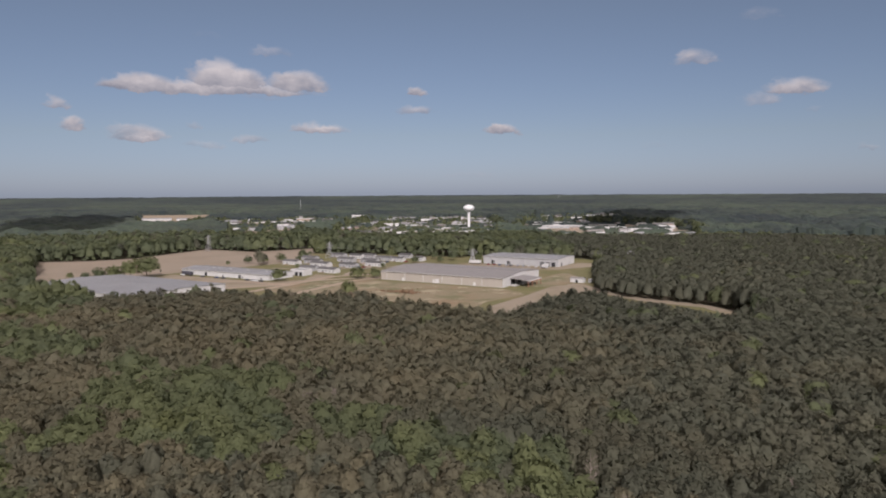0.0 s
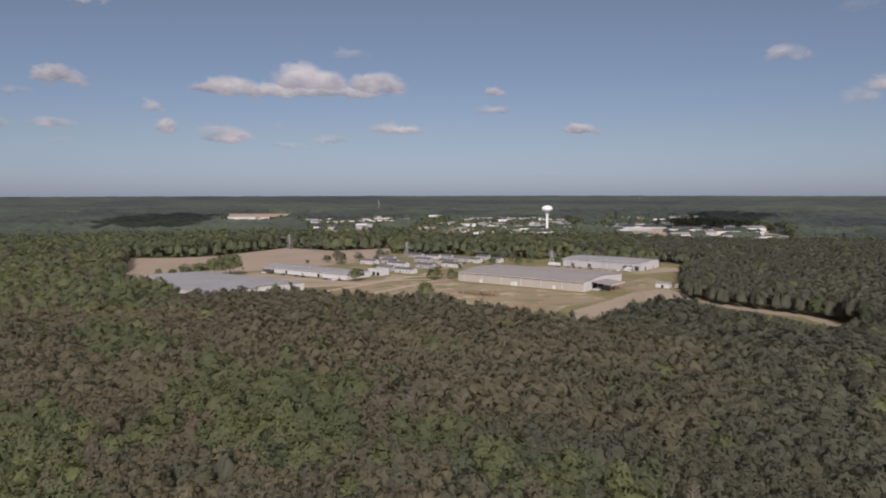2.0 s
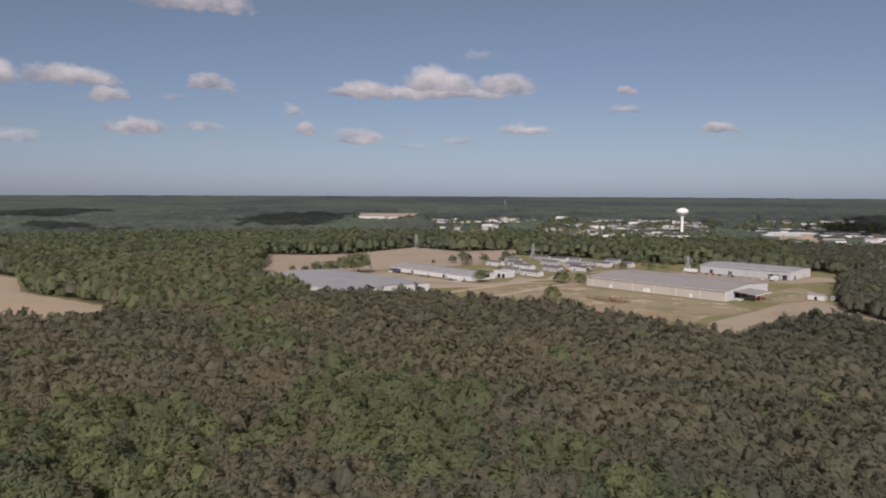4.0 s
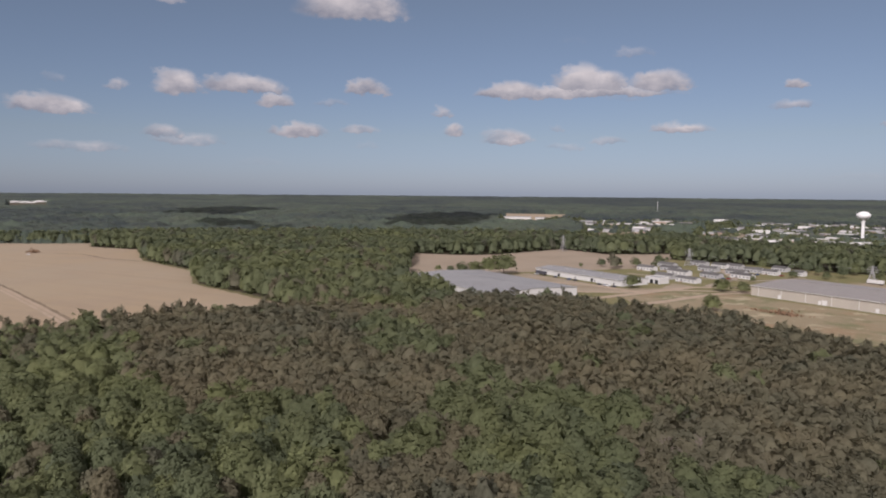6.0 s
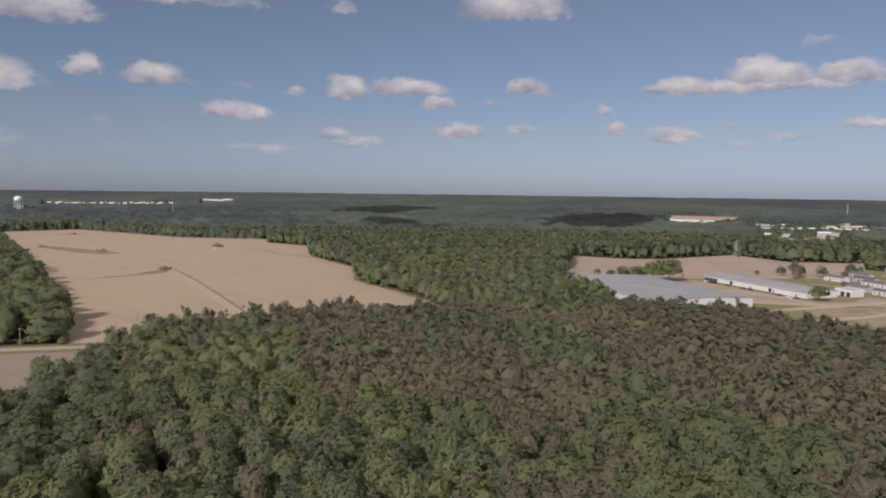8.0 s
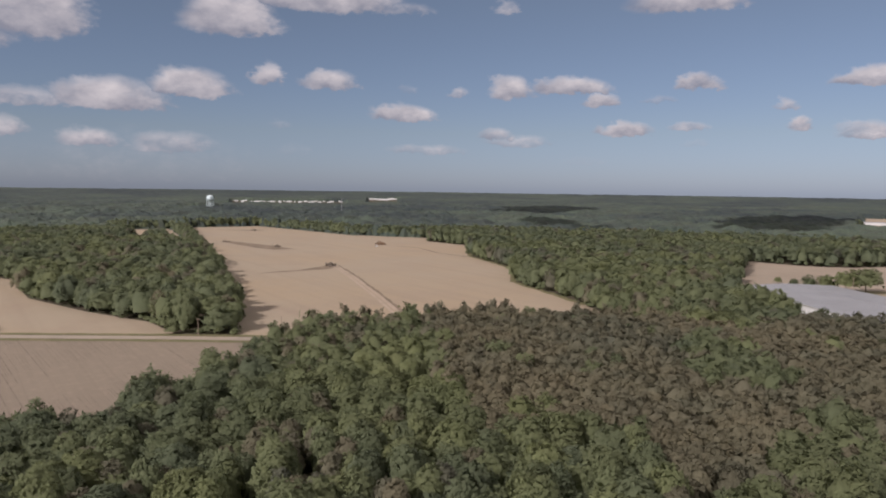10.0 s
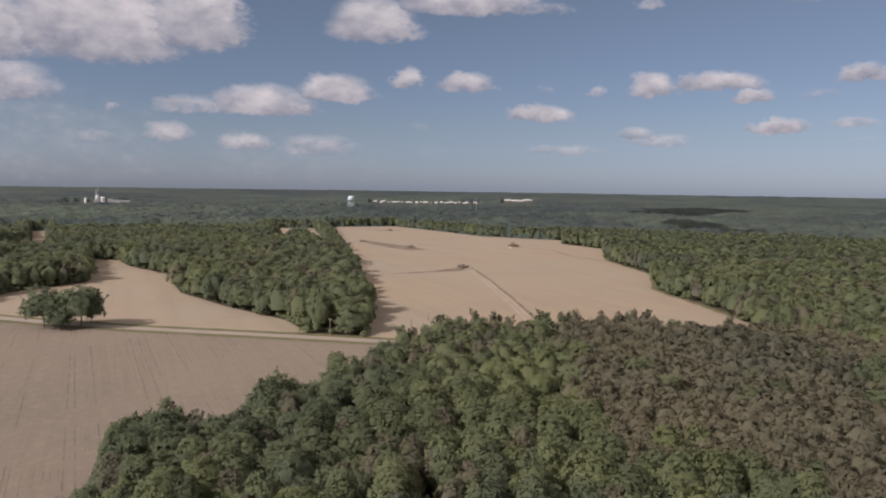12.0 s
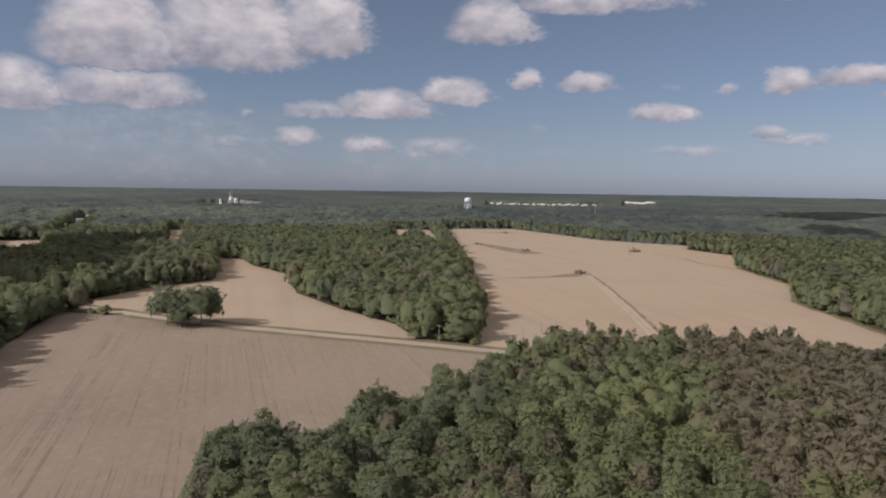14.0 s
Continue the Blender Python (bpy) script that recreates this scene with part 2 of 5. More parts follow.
M_RUT = material("tractor_rut_soil", (0.135, 0.108, 0.08), spots=((0.15, (0.185, 0.15, 0.11), 0.42, 0.6, 4),))
M_BROWN = material("brown_field_soil", (0.264, 0.218, 0.163), spots=((0.015, (0.229, 0.187, 0.137), 0.45, 0.65, 4), (0.3, (0.317, 0.242, 0.167), 0.5, 0.8, 5)), stripes=(6.0, 30, (0.246, 0.180, 0.123), 0.4))
M_CLEAR = material("cleared_red_soil", (0.220, 0.180, 0.112), spots=((0.02, (0.227, 0.160, 0.093), 0.5, 0.66, 5), (0.035, (0.142, 0.138, 0.069), 0.50, 0.62, 5), (0.06, (0.320, 0.277, 0.182), 0.57, 0.64, 4), (0.3, (0.269, 0.227, 0.150), 0.55, 0.8, 5)), bump=0.4, bump_scale=0.5)
M_LOT = material("gravel_lot", (0.261, 0.216, 0.158), spots=((0.03, (0.204, 0.167, 0.104), 0.48, 0.66, 5), (0.5, (0.308, 0.248, 0.170), 0.5, 0.8, 4)))
M_GRASS = material("mown_grass", (0.136, 0.129, 0.055), spots=((0.04, (0.196, 0.161, 0.086), 0.48, 0.66, 5), (0.6, (0.180, 0.158, 0.058), 0.5, 0.75, 5)), bump=0.5, bump_scale=2)
M_VERGE = material("rough_verge_grass", (0.13, 0.12, 0.055), spots=((0.08, (0.20, 0.16, 0.09), 0.5, 0.7, 5), (0.9, (0.09, 0.095, 0.035), 0.5, 0.75, 5)), bump=0.6, bump_scale=2)
M_ROAD = material("worn_asphalt", (0.290, 0.238, 0.180), rough=0.85, spots=((0.05, (0.246, 0.207, 0.158), 0.45, 0.7, 5), (2.0, (0.290, 0.255, 0.216), 0.5, 0.8, 4)))
M_TRACK = material("dirt_track", (0.334, 0.264, 0.194), spots=((0.1, (0.273, 0.216, 0.150), 0.45, 0.7, 5),))
M_DAMP = material("damp_soil", (0.150, 0.114, 0.075), spots=((0.06, (0.220, 0.167, 0.114), 0.45, 0.65, 5),))
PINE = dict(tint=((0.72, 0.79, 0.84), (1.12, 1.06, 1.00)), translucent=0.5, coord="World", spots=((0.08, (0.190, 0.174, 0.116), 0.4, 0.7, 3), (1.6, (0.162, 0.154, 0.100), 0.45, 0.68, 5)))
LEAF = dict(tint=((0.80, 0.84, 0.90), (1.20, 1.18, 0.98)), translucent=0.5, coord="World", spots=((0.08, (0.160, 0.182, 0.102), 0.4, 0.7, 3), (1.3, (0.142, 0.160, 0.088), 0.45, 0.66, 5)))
M_PINE = material("pine_needles", (0.198, 0.188, 0.124), island=0.04, bump=0.6, bump_scale=1.8, **PINE)
M_PINE_SPRAY = material("pine_needle_sprays", (0.198, 0.188, 0.124), island=0.10, holes=(3.0, 0.45), **PINE)
M_LEAF = material("broadleaf_leaves", (0.168, 0.184, 0.100), island=0.05, bump=0.6, bump_scale=1.5, **LEAF)
M_LEAF_SPRAY = material("broadleaf_sprays", (0.168, 0.184, 0.100), island=0.12, holes=(2.6, 0.45), **LEAF)
M_BARK = material("bark", (0.16, 0.13, 0.10), spots=((3.0, (0.24, 0.20, 0.16), 0.5, 0.7, 4),), bump=0.5, bump_scale=6)
M_DEAD = material("dead_bark", (0.25, 0.205, 0.175), spots=((2.0, (0.19, 0.155, 0.13), 0.45, 0.7, 4),))
# the blue cast paints distance haze into the woods' colour
M_CANOPY = material("hazy_distant_canopy", (0.045, 0.055, 0.047), tint=((0.54, 0.61, 0.72), (1.30, 1.38, 1.10)), spots=((0.02, (0.044, 0.049, 0.042), 0.45, 0.6, 4), (0.08, (0.039, 0.048, 0.041), 0.5, 0.7, 3)))
M_BEIGE = material("beige_metal_panel", (0.371, 0.339, 0.288), rough=0.55, spots=((0.15, (0.320, 0.292, 0.248), 0.5, 0.75, 4),), per_object=0.04)
M_WHITE = material("white_metal_panel", (0.528, 0.524, 0.506), rough=0.5, spots=((0.2, (0.466, 0.458, 0.440), 0.5, 0.75, 4),), per_object=0.03)
# grey panels, and white fronts whose shade is put into the colour
M_GREY_AND_SHADE = material("grey_and_shaded_white_panel", (0.370, 0.370, 0.365), rough=0.5, spots=((0.2, (0.317, 0.317, 0.312), 0.5, 0.75, 4),), per_object=0.06)
M_ROOF = material("grey_metal_roof", (0.240, 0.221, 0.202), rough=0.5, metal=0.15, spots=((0.03, (0.246, 0.228, 0.214), 0.4, 0.65, 5), (0.4, (0.325, 0.302, 0.284), 0.5, 0.8, 4)))
M_ROOF_L = material("pale_metal_roof", (0.269, 0.268, 0.266), rough=0.5, metal=0.15, spots=((0.04, (0.230, 0.228, 0.226), 0.4, 0.65, 5),))
M_SHINGLE = material("grey_shingles", (0.110, 0.106, 0.103), spots=((0.5, (0.079, 0.077, 0.075), 0.45, 0.7, 4),), per_object=0.18)
M_TRIM = material("white_trim", (0.581, 0.572, 0.546), rough=0.5, spots=((0.8, (0.528, 0.519, 0.502), 0.5, 0.8, 3),))
M_DARK = material("dark_parts_and_bay_shade", (0.03, 0.03, 0.032), rough=0.6)
M_GLASS = material("window_glass", (0.04, 0.05, 0.06), rough=0.12)
M_STEEL = material("galvanised_steel", (0.458, 0.458, 0.458), rough=0.45, metal=0.5, spots=((0.6, (0.387, 0.387, 0.387), 0.5, 0.7, 3),))
M_RUST = material("rust_red_steel", (0.30, 0.135, 0.085), rough=0.8, spots=((0.7, (0.26, 0.10, 0.06), 0.45, 0.7, 4),))
M_HEAP = material("dead_brush", (0.22, 0.14, 0.085), spots=((0.6, (0.15, 0.10, 0.065), 0.45, 0.7, 4),))
M_WOOD = material("weathered_pole_wood", (0.26, 0.20, 0.15), spots=((2.0, (0.20, 0.16, 0.12), 0.45, 0.7, 4),))
M_TANK = material("white_tank_paint", (0.704, 0.704, 0.686), rough=0.4, spots=((0.12, (0.651, 0.651, 0.634), 0.5, 0.75, 4),))
M_TEAL = material("pale_teal_tank_paint", (0.546, 0.634, 0.634), rough=0.4, spots=((0.12, (0.493, 0.581, 0.581), 0.5, 0.75, 4),))
M_TYRE = material("tyre_rubber", (0.02, 0.02, 0.02))
M_BRICK = material("tan_brick_wall", (0.352, 0.273, 0.211), spots=((0.3, (0.299, 0.229, 0.176), 0.45, 0.7, 4),), per_object=0.1)
M_CONC = material("pale_concrete", (0.440, 0.431, 0.405), spots=((0.1, (0.378, 0.370, 0.343), 0.45, 0.7, 4),))
M_CLOUD = material("cloud_vapour", (0.8, 0.8, 0.8), rough=1.0, spots=((0.01, (0.72, 0.72, 0.74), 0.4, 0.7, 4),))


# ---- mesh helpers ----
def mesh_np(name, verts, tris, mat, tint=None, smooth=False, normals=None, spray=None, spray_mat=None):
    me = bpy.data.meshes.new(name)
    verts, tris = np.asarray(verts, np.float32), np.asarray(tris, np.int32)
    me.vertices.add(len(verts))
    me.vertices.foreach_set("co", verts.ravel())
    me.loops.add(tris.size)
    me.loops.foreach_set("vertex_index", tris.ravel())
    me.polygons.add(len(tris))
    me.polygons.foreach_set("loop_start", np.arange(0, tris.size, tris.shape[1], dtype=np.int32))
    me.update(calc_edges=True)
    if tint is not None:
        me.attributes.new("tint", "FLOAT", "POINT").data.foreach_set("value", np.asarray(tint, np.float32))
    me.polygons.foreach_set("use_smooth", np.full(len(tris), smooth))
    me.materials.append(mat)
    if spray is not None:
        me.materials.append(spray_mat)
        me.polygons.foreach_set("material_index", np.asarray(spray, np.int32))
    if normals is not None:
        me.polygons.foreach_set("use_smooth", np.full(len(tris), True))
        me.normals_split_custom_set_from_vertices(normals)
    return me


def part(name, bm, mat, parent=None, label=""):
    me = bpy.data.meshes.new(name)
    bmesh.ops.recalc_face_normals(bm, faces=bm.faces)
    bm.to_mesh(me)
    bm.free()
    me.materials.append(mat)
    ob = new(name, me)
    ob.parent = parent
    return tagged(ob, label)


def add_box(bm, x0, y0, z0, x1, y1, z1):
    v = [bm.verts.new(p) for p in ((x0, y0, z0), (x1, y0, z0), (x1, y1, z0), (x0, y1, z0), (x0, y0, z1), (x1, y0, z1), (x1, y1, z1), (x0, y1, z1))]
    for f in ((3, 2, 1, 0), (4, 5, 6, 7), (0, 1, 5, 4), (1, 2, 6, 5), (2, 3, 7, 6), (3, 0, 4, 7)):
        bm.faces.new([v[i] for i in f])
    return v


def box(x0, y0, z0, x1, y1, z1, bevel=0.0):
    bm = bmesh.new()
    add_box(bm, x0, y0, z0, x1, y1, z1)
    if bevel:
        bmesh.ops.bevel(bm, geom=list(bm.edges), offset=bevel, segments=1, affect="EDGES")
    return bm


def add_bar(bm, a, b, w):
    """A square bar from a to b."""
    a, b = Vector(a), Vector(b)
    d = (b - a).normalized()
    s = d.cross(Vector((0, 0, 1)) if abs(d.z) < 0.95 else Vector((1, 0, 0))).normalized() * w / 2
    u = d.cross(s)
    ring = [[bm.verts.new(p + s * i + u * j) for i, j in ((1, 1), (-1, 1), (-1, -1), (1, -1))] for p in (a, b)]
    for k in range(4):
        bm.faces.new((ring[0][k], ring[0][(k + 1) % 4], ring[1][(k + 1) % 4], ring[1][k]))
    bm.faces.new(ring[0][::-1])
    bm.faces.new(ring[1])


def lathe(profile, seg=24):
    """A turned solid from (radius, z) pairs."""
    bm = bmesh.new()
    rings = [[bm.verts.new((r * math.cos(2 * math.pi * k / seg), r * math.sin(2 * math.pi * k / seg), z)) for k in range(seg)] for r, z in profile]
    for a, b in zip(rings, rings[1:]):
        for k in range(seg):
            bm.faces.new((a[k], a[(k + 1) % seg], b[(k + 1) % seg], b[k]))
    bm.faces.new(rings[0][::-1])
    bm.faces.new(rings[-1])
    return bm


def prism(profile, x0, x1):
    """A profile of (y, z) pairs drawn out along x."""
    bm = bmesh.new()
    a, b = [[bm.verts.new((x, y, z)) for y, z in profile] for x in (x0, x1)]
    n = len(profile)
    for k in range(n):
        bm.faces.new((a[k], a[(k + 1) % n], b[(k + 1) % n], b[k]))
    bm.faces.new(a[::-1])
    bm.faces.new(b)
    return bm


def empty(name, m, label, category, group=""):
    ob = new(name)
    ob.matrix_world = m
    return tagged(ob, label, category, group)


def inside(px, py, poly):
    """Which of the points lie inside the polygon."""
    hit = np.zeros(px.shape, bool)
    for (x0, y0), (x1, y1) in zip(poly, poly[1:] + poly[:1]):
        if y0 != y1:
            hit ^= ((y0 > py) != (y1 > py)) & (px < (x1 - x0) * (py - y0) / (y1 - y0) + x0)
    return hit


def value_noise(x, y, cell, seed=0):
    """Smooth random values 0 to 1 on a grid of that cell."""
    gx, gy = x / cell, y / cell
    ix, iy = np.floor(gx).astype(np.int64), np.floor(gy).astype(np.int64)
    fx, fy = gx - ix, gy - iy
    fx, fy = fx * fx * (3 - 2 * fx), fy * fy * (3 - 2 * fy)

    def h(a, b):
        k = (a * 374761393 + b * 668265263 + seed * 974634) & 0x7FFFFFFF
        k = ((k ^ (k >> 13)) * 1274126177) & 0x7FFFFFFF
        return ((k ^ (k >> 16)) & 0xFFFF) / 65535.0

    return (h(ix, iy) * (1 - fx) + h(ix + 1, iy) * fx) * (1 - fy) + (h(ix, iy + 1) * (1 - fx) + h(ix + 1, iy + 1) * fx) * fy


def terrain(r):
    """The land is level and rises gently far out."""
    return 37.0 * np.clip((np.asarray(r, float) - 2800) / 2100, 0, 1) ** 1.6


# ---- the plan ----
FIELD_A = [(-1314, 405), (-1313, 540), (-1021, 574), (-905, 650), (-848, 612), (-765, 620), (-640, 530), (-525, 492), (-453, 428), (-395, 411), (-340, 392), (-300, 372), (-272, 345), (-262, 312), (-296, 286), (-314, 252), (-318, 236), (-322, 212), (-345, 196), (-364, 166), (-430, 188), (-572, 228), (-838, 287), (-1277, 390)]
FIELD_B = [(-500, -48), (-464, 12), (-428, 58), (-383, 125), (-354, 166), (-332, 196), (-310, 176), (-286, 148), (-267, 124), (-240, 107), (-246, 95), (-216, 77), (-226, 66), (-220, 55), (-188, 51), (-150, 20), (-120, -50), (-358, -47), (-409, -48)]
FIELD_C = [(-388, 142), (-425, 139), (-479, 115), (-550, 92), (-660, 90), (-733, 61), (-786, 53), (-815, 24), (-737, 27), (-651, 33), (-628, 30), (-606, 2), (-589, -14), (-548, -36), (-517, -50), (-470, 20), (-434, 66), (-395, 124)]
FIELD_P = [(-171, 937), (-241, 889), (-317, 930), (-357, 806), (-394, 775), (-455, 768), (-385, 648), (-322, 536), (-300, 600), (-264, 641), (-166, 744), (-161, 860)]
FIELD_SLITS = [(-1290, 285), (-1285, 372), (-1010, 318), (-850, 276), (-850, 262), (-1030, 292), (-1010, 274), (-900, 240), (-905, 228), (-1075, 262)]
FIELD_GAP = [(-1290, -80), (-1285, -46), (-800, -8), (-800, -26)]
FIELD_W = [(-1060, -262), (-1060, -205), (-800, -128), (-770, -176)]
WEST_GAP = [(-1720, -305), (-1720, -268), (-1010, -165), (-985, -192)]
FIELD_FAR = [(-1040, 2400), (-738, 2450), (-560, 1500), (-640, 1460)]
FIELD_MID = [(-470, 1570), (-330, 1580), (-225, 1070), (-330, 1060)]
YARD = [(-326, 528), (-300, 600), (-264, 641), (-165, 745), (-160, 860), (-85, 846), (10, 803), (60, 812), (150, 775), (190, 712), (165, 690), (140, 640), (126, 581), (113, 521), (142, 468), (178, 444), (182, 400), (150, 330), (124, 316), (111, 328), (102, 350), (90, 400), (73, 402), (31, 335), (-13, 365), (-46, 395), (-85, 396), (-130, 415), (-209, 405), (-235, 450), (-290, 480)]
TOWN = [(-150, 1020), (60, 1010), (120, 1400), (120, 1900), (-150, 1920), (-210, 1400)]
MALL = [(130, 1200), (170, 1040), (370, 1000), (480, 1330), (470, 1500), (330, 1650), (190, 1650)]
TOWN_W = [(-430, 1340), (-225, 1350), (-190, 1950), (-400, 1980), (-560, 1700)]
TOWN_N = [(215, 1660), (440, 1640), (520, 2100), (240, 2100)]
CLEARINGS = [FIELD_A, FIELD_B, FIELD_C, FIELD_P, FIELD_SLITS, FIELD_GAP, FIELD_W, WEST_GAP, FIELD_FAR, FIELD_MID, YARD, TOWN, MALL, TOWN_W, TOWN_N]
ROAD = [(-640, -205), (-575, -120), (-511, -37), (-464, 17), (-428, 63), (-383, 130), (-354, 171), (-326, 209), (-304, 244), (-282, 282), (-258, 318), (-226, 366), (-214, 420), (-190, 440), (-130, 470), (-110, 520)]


def sheet(name, poly, z, mat, label):
    bm = bmesh.new()
    f = bm.faces.new([bm.verts.new((x, y, z)) for x, y in poly])
    bmesh.ops.triangulate(bm, faces=[f])
    for f in bm.faces:
        if f.normal.z < 0:
            f.normal_flip()
    me = bpy.data.meshes.new(name)
    bm.to_mesh(me)
    bm.free()
    me.materials.append(mat)
    return tagged(new(name, me), label, "ground", kind="structure")


def ribbon(name, line, width, z, mat, label, shift=0.0, wobble=0.0):
    """A strip along a line of points, shifted to its side."""
    pts = []
    for (x0, y0), (x1, y1) in zip(line, line[1:]):
        n = max(2, int(math.hypot(x1 - x0, y1 - y0) / 6))
        pts += [(x0 + (x1 - x0) * k / n, y0 + (y1 - y0) * k / n) for k in range(n)]
    pts.append(line[-1])
    rnd = random.Random(name)
    bm = bmesh.new()
    prev = None
    for i, (x, y) in enumerate(pts):
        a, b = pts[max(i - 2, 0)], pts[min(i + 2, len(pts) - 1)]
        d = Vector((b[0] - a[0], b[1] - a[1])).normalized()
        s = Vector((-d.y, d.x))
        w0, w1 = width / 2 + rnd.uniform(-wobble, wobble), width / 2 + rnd.uniform(-wobble, wobble)
        pair = [bm.verts.new((x + s.x * (shift + w0), y + s.y * (shift + w0), z)), bm.verts.new((x + s.x * (shift - w1), y + s.y * (shift - w1), z))]
        if prev:
            bm.faces.new((prev[0], prev[1], pair[1], pair[0]))
        prev = pair
    me = bpy.data.meshes.new(name)
    bm.to_mesh(me)
    bm.free()
    me.materials.append(mat)
    return tagged(new(name, me), label, "road", kind="structure")


def build_ground():
    """One sheet that reaches the horizon."""
    rings = np.concatenate([[0], np.linspace(60, 1200, 20), np.geomspace(1300, 4930, 44)])
    seg = 180
    ang = np.arange(seg) * 2 * np.pi / seg
    v = np.array([(r * math.cos(a) - 20, r * math.sin(a) + 30, 0) for r in rings[1:] for a in ang] + [(-20, 30, 0)])
    v[:, 2] = terrain(np.hypot(v[:, 0] + 20, v[:, 1] - 30))
    k = np.arange(seg)
    f = []
    for i in range(len(rings) - 2):
        a, b = i * seg + k, i * seg + (k + 1) % seg
        f += [np.stack([a, a + seg, b + seg], 1), np.stack([a, b + seg, b], 1)]
    f.append(np.stack([np.full(seg, len(v) - 1), k, (k + 1) % seg], 1))
    ob = new("ground", mesh_np("ground", v, np.concatenate(f), M_FLOOR))
    tagged(ob, "leaf-strewn brown forest floor reaching the horizon", "ground", kind="structure")


build_ground()
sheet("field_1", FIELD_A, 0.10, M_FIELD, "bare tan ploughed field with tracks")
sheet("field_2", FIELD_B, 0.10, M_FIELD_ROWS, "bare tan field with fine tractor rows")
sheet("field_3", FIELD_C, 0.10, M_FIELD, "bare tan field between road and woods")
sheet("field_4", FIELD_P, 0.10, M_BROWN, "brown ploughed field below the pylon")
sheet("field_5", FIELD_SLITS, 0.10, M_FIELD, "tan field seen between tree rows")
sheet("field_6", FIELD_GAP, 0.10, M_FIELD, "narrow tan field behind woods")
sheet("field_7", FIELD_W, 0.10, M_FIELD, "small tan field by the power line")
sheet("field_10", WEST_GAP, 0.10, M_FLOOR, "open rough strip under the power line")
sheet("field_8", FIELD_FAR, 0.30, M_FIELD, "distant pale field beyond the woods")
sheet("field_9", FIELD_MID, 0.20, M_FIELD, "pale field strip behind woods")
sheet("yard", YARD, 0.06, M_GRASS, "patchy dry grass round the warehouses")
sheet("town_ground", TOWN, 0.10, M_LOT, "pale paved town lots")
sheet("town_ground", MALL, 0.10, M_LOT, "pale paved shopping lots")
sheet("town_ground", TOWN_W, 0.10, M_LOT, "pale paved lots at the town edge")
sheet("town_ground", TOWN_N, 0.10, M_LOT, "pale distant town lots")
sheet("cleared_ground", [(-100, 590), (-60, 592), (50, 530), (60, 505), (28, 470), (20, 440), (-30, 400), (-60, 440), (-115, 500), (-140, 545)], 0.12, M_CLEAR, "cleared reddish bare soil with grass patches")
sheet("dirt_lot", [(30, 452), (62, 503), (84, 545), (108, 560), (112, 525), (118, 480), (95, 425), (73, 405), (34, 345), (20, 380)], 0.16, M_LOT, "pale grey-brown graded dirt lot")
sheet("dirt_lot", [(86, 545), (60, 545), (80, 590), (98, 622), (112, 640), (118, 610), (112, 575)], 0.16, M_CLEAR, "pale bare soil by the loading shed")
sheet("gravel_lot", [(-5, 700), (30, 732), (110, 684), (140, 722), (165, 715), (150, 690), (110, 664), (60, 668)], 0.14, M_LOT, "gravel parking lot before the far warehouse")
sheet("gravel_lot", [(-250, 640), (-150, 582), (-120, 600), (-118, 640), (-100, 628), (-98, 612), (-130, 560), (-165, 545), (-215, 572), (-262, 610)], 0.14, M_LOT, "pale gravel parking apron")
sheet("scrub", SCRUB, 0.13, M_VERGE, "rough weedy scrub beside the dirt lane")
ribbon("road_1", [(-205, 540), (-165, 548), (-100, 598), (-60, 612), (0, 590), (60, 556)], 7, 0.18, M_TRACK, "pale gravel lane beside the warehouses")
ribbon("road_5", [(-262, 592), (-221, 587), (-175, 592), (-130, 566), (-99, 618)], 7, 0.22, M_TRACK, "pale gravel drive of the long shed")
ribbon("road_6", [(-132, 470), (-104, 530), (-77, 590), (-50, 612)], 7, 0.21, M_TRACK, "pale gravel lane across the yard")
ribbon("road_7", [(-90, 632), (-75, 700), (-95, 770), (-70, 800)], 6, 0.2, M_ROAD, "narrow worn lane between the homes")
ribbon("road_8", [(-170, 690), (-120, 682), (-60, 690), (-20, 740)], 5, 0.2, M_ROAD, "narrow worn lane before the homes")
ribbon("road_2", [(-190, 440), (-157, 508), (-128, 562), (-99, 620), (-60, 640), (-20, 720)], 8, 0.20, M_TRACK, "pale gravel access road")
ribbon("road_3", [(105, 560), (116, 520), (140, 474), (172, 446), (178, 408)], 13, 0.18, M_LOT, "pale dirt lane along the wood")
ribbon("road_4", ROAD, 7.4, 0.20, M_ROAD, "worn pale two-lane country road")
ribbon("verge_1", ROAD[2:], 4.6, 0.16, M_VERGE, "dark rough grass verge of the road", 6.6, 0.7)
ribbon("verge_2", ROAD[2:], 4.6, 0.16, M_VERGE, "dark rough grass verge of the road", -6.6, 0.7)
TRACK = [(-345, 257), (-384, 272), (-425, 287), (-465, 301), (-540, 327), (-605, 347), (-628, 353)]
ribbon("track_1", TRACK, 2.2, 0.19, M_TRACK, "pale wheel rut in the field", -1.2, 0.2)
ribbon("track_2", TRACK, 2.2, 0.19, M_TRACK, "pale wheel rut in the field", 2.4, 0.2)
ribbon("track_3", TRACK, 2.4, 0.17, M_DAMP, "dark damp strip beside the ruts", -4.2, 0.8)
sheet("damp_patch", [(-604, 268), (-604, 308), (-605, 334), (-614, 352), (-637, 355), (-628, 339), (-613, 312), (-607, 272)], 0.15, M_DAMP, "dark damp streak in the field")
sheet("damp_patch", [(-975, 358), (-924, 355), (-852, 360), (-818, 369), (-812, 395), (-846, 392), (-909, 382), (-965, 368)], 0.15, M_DAMP, "dark damp swale in the field")
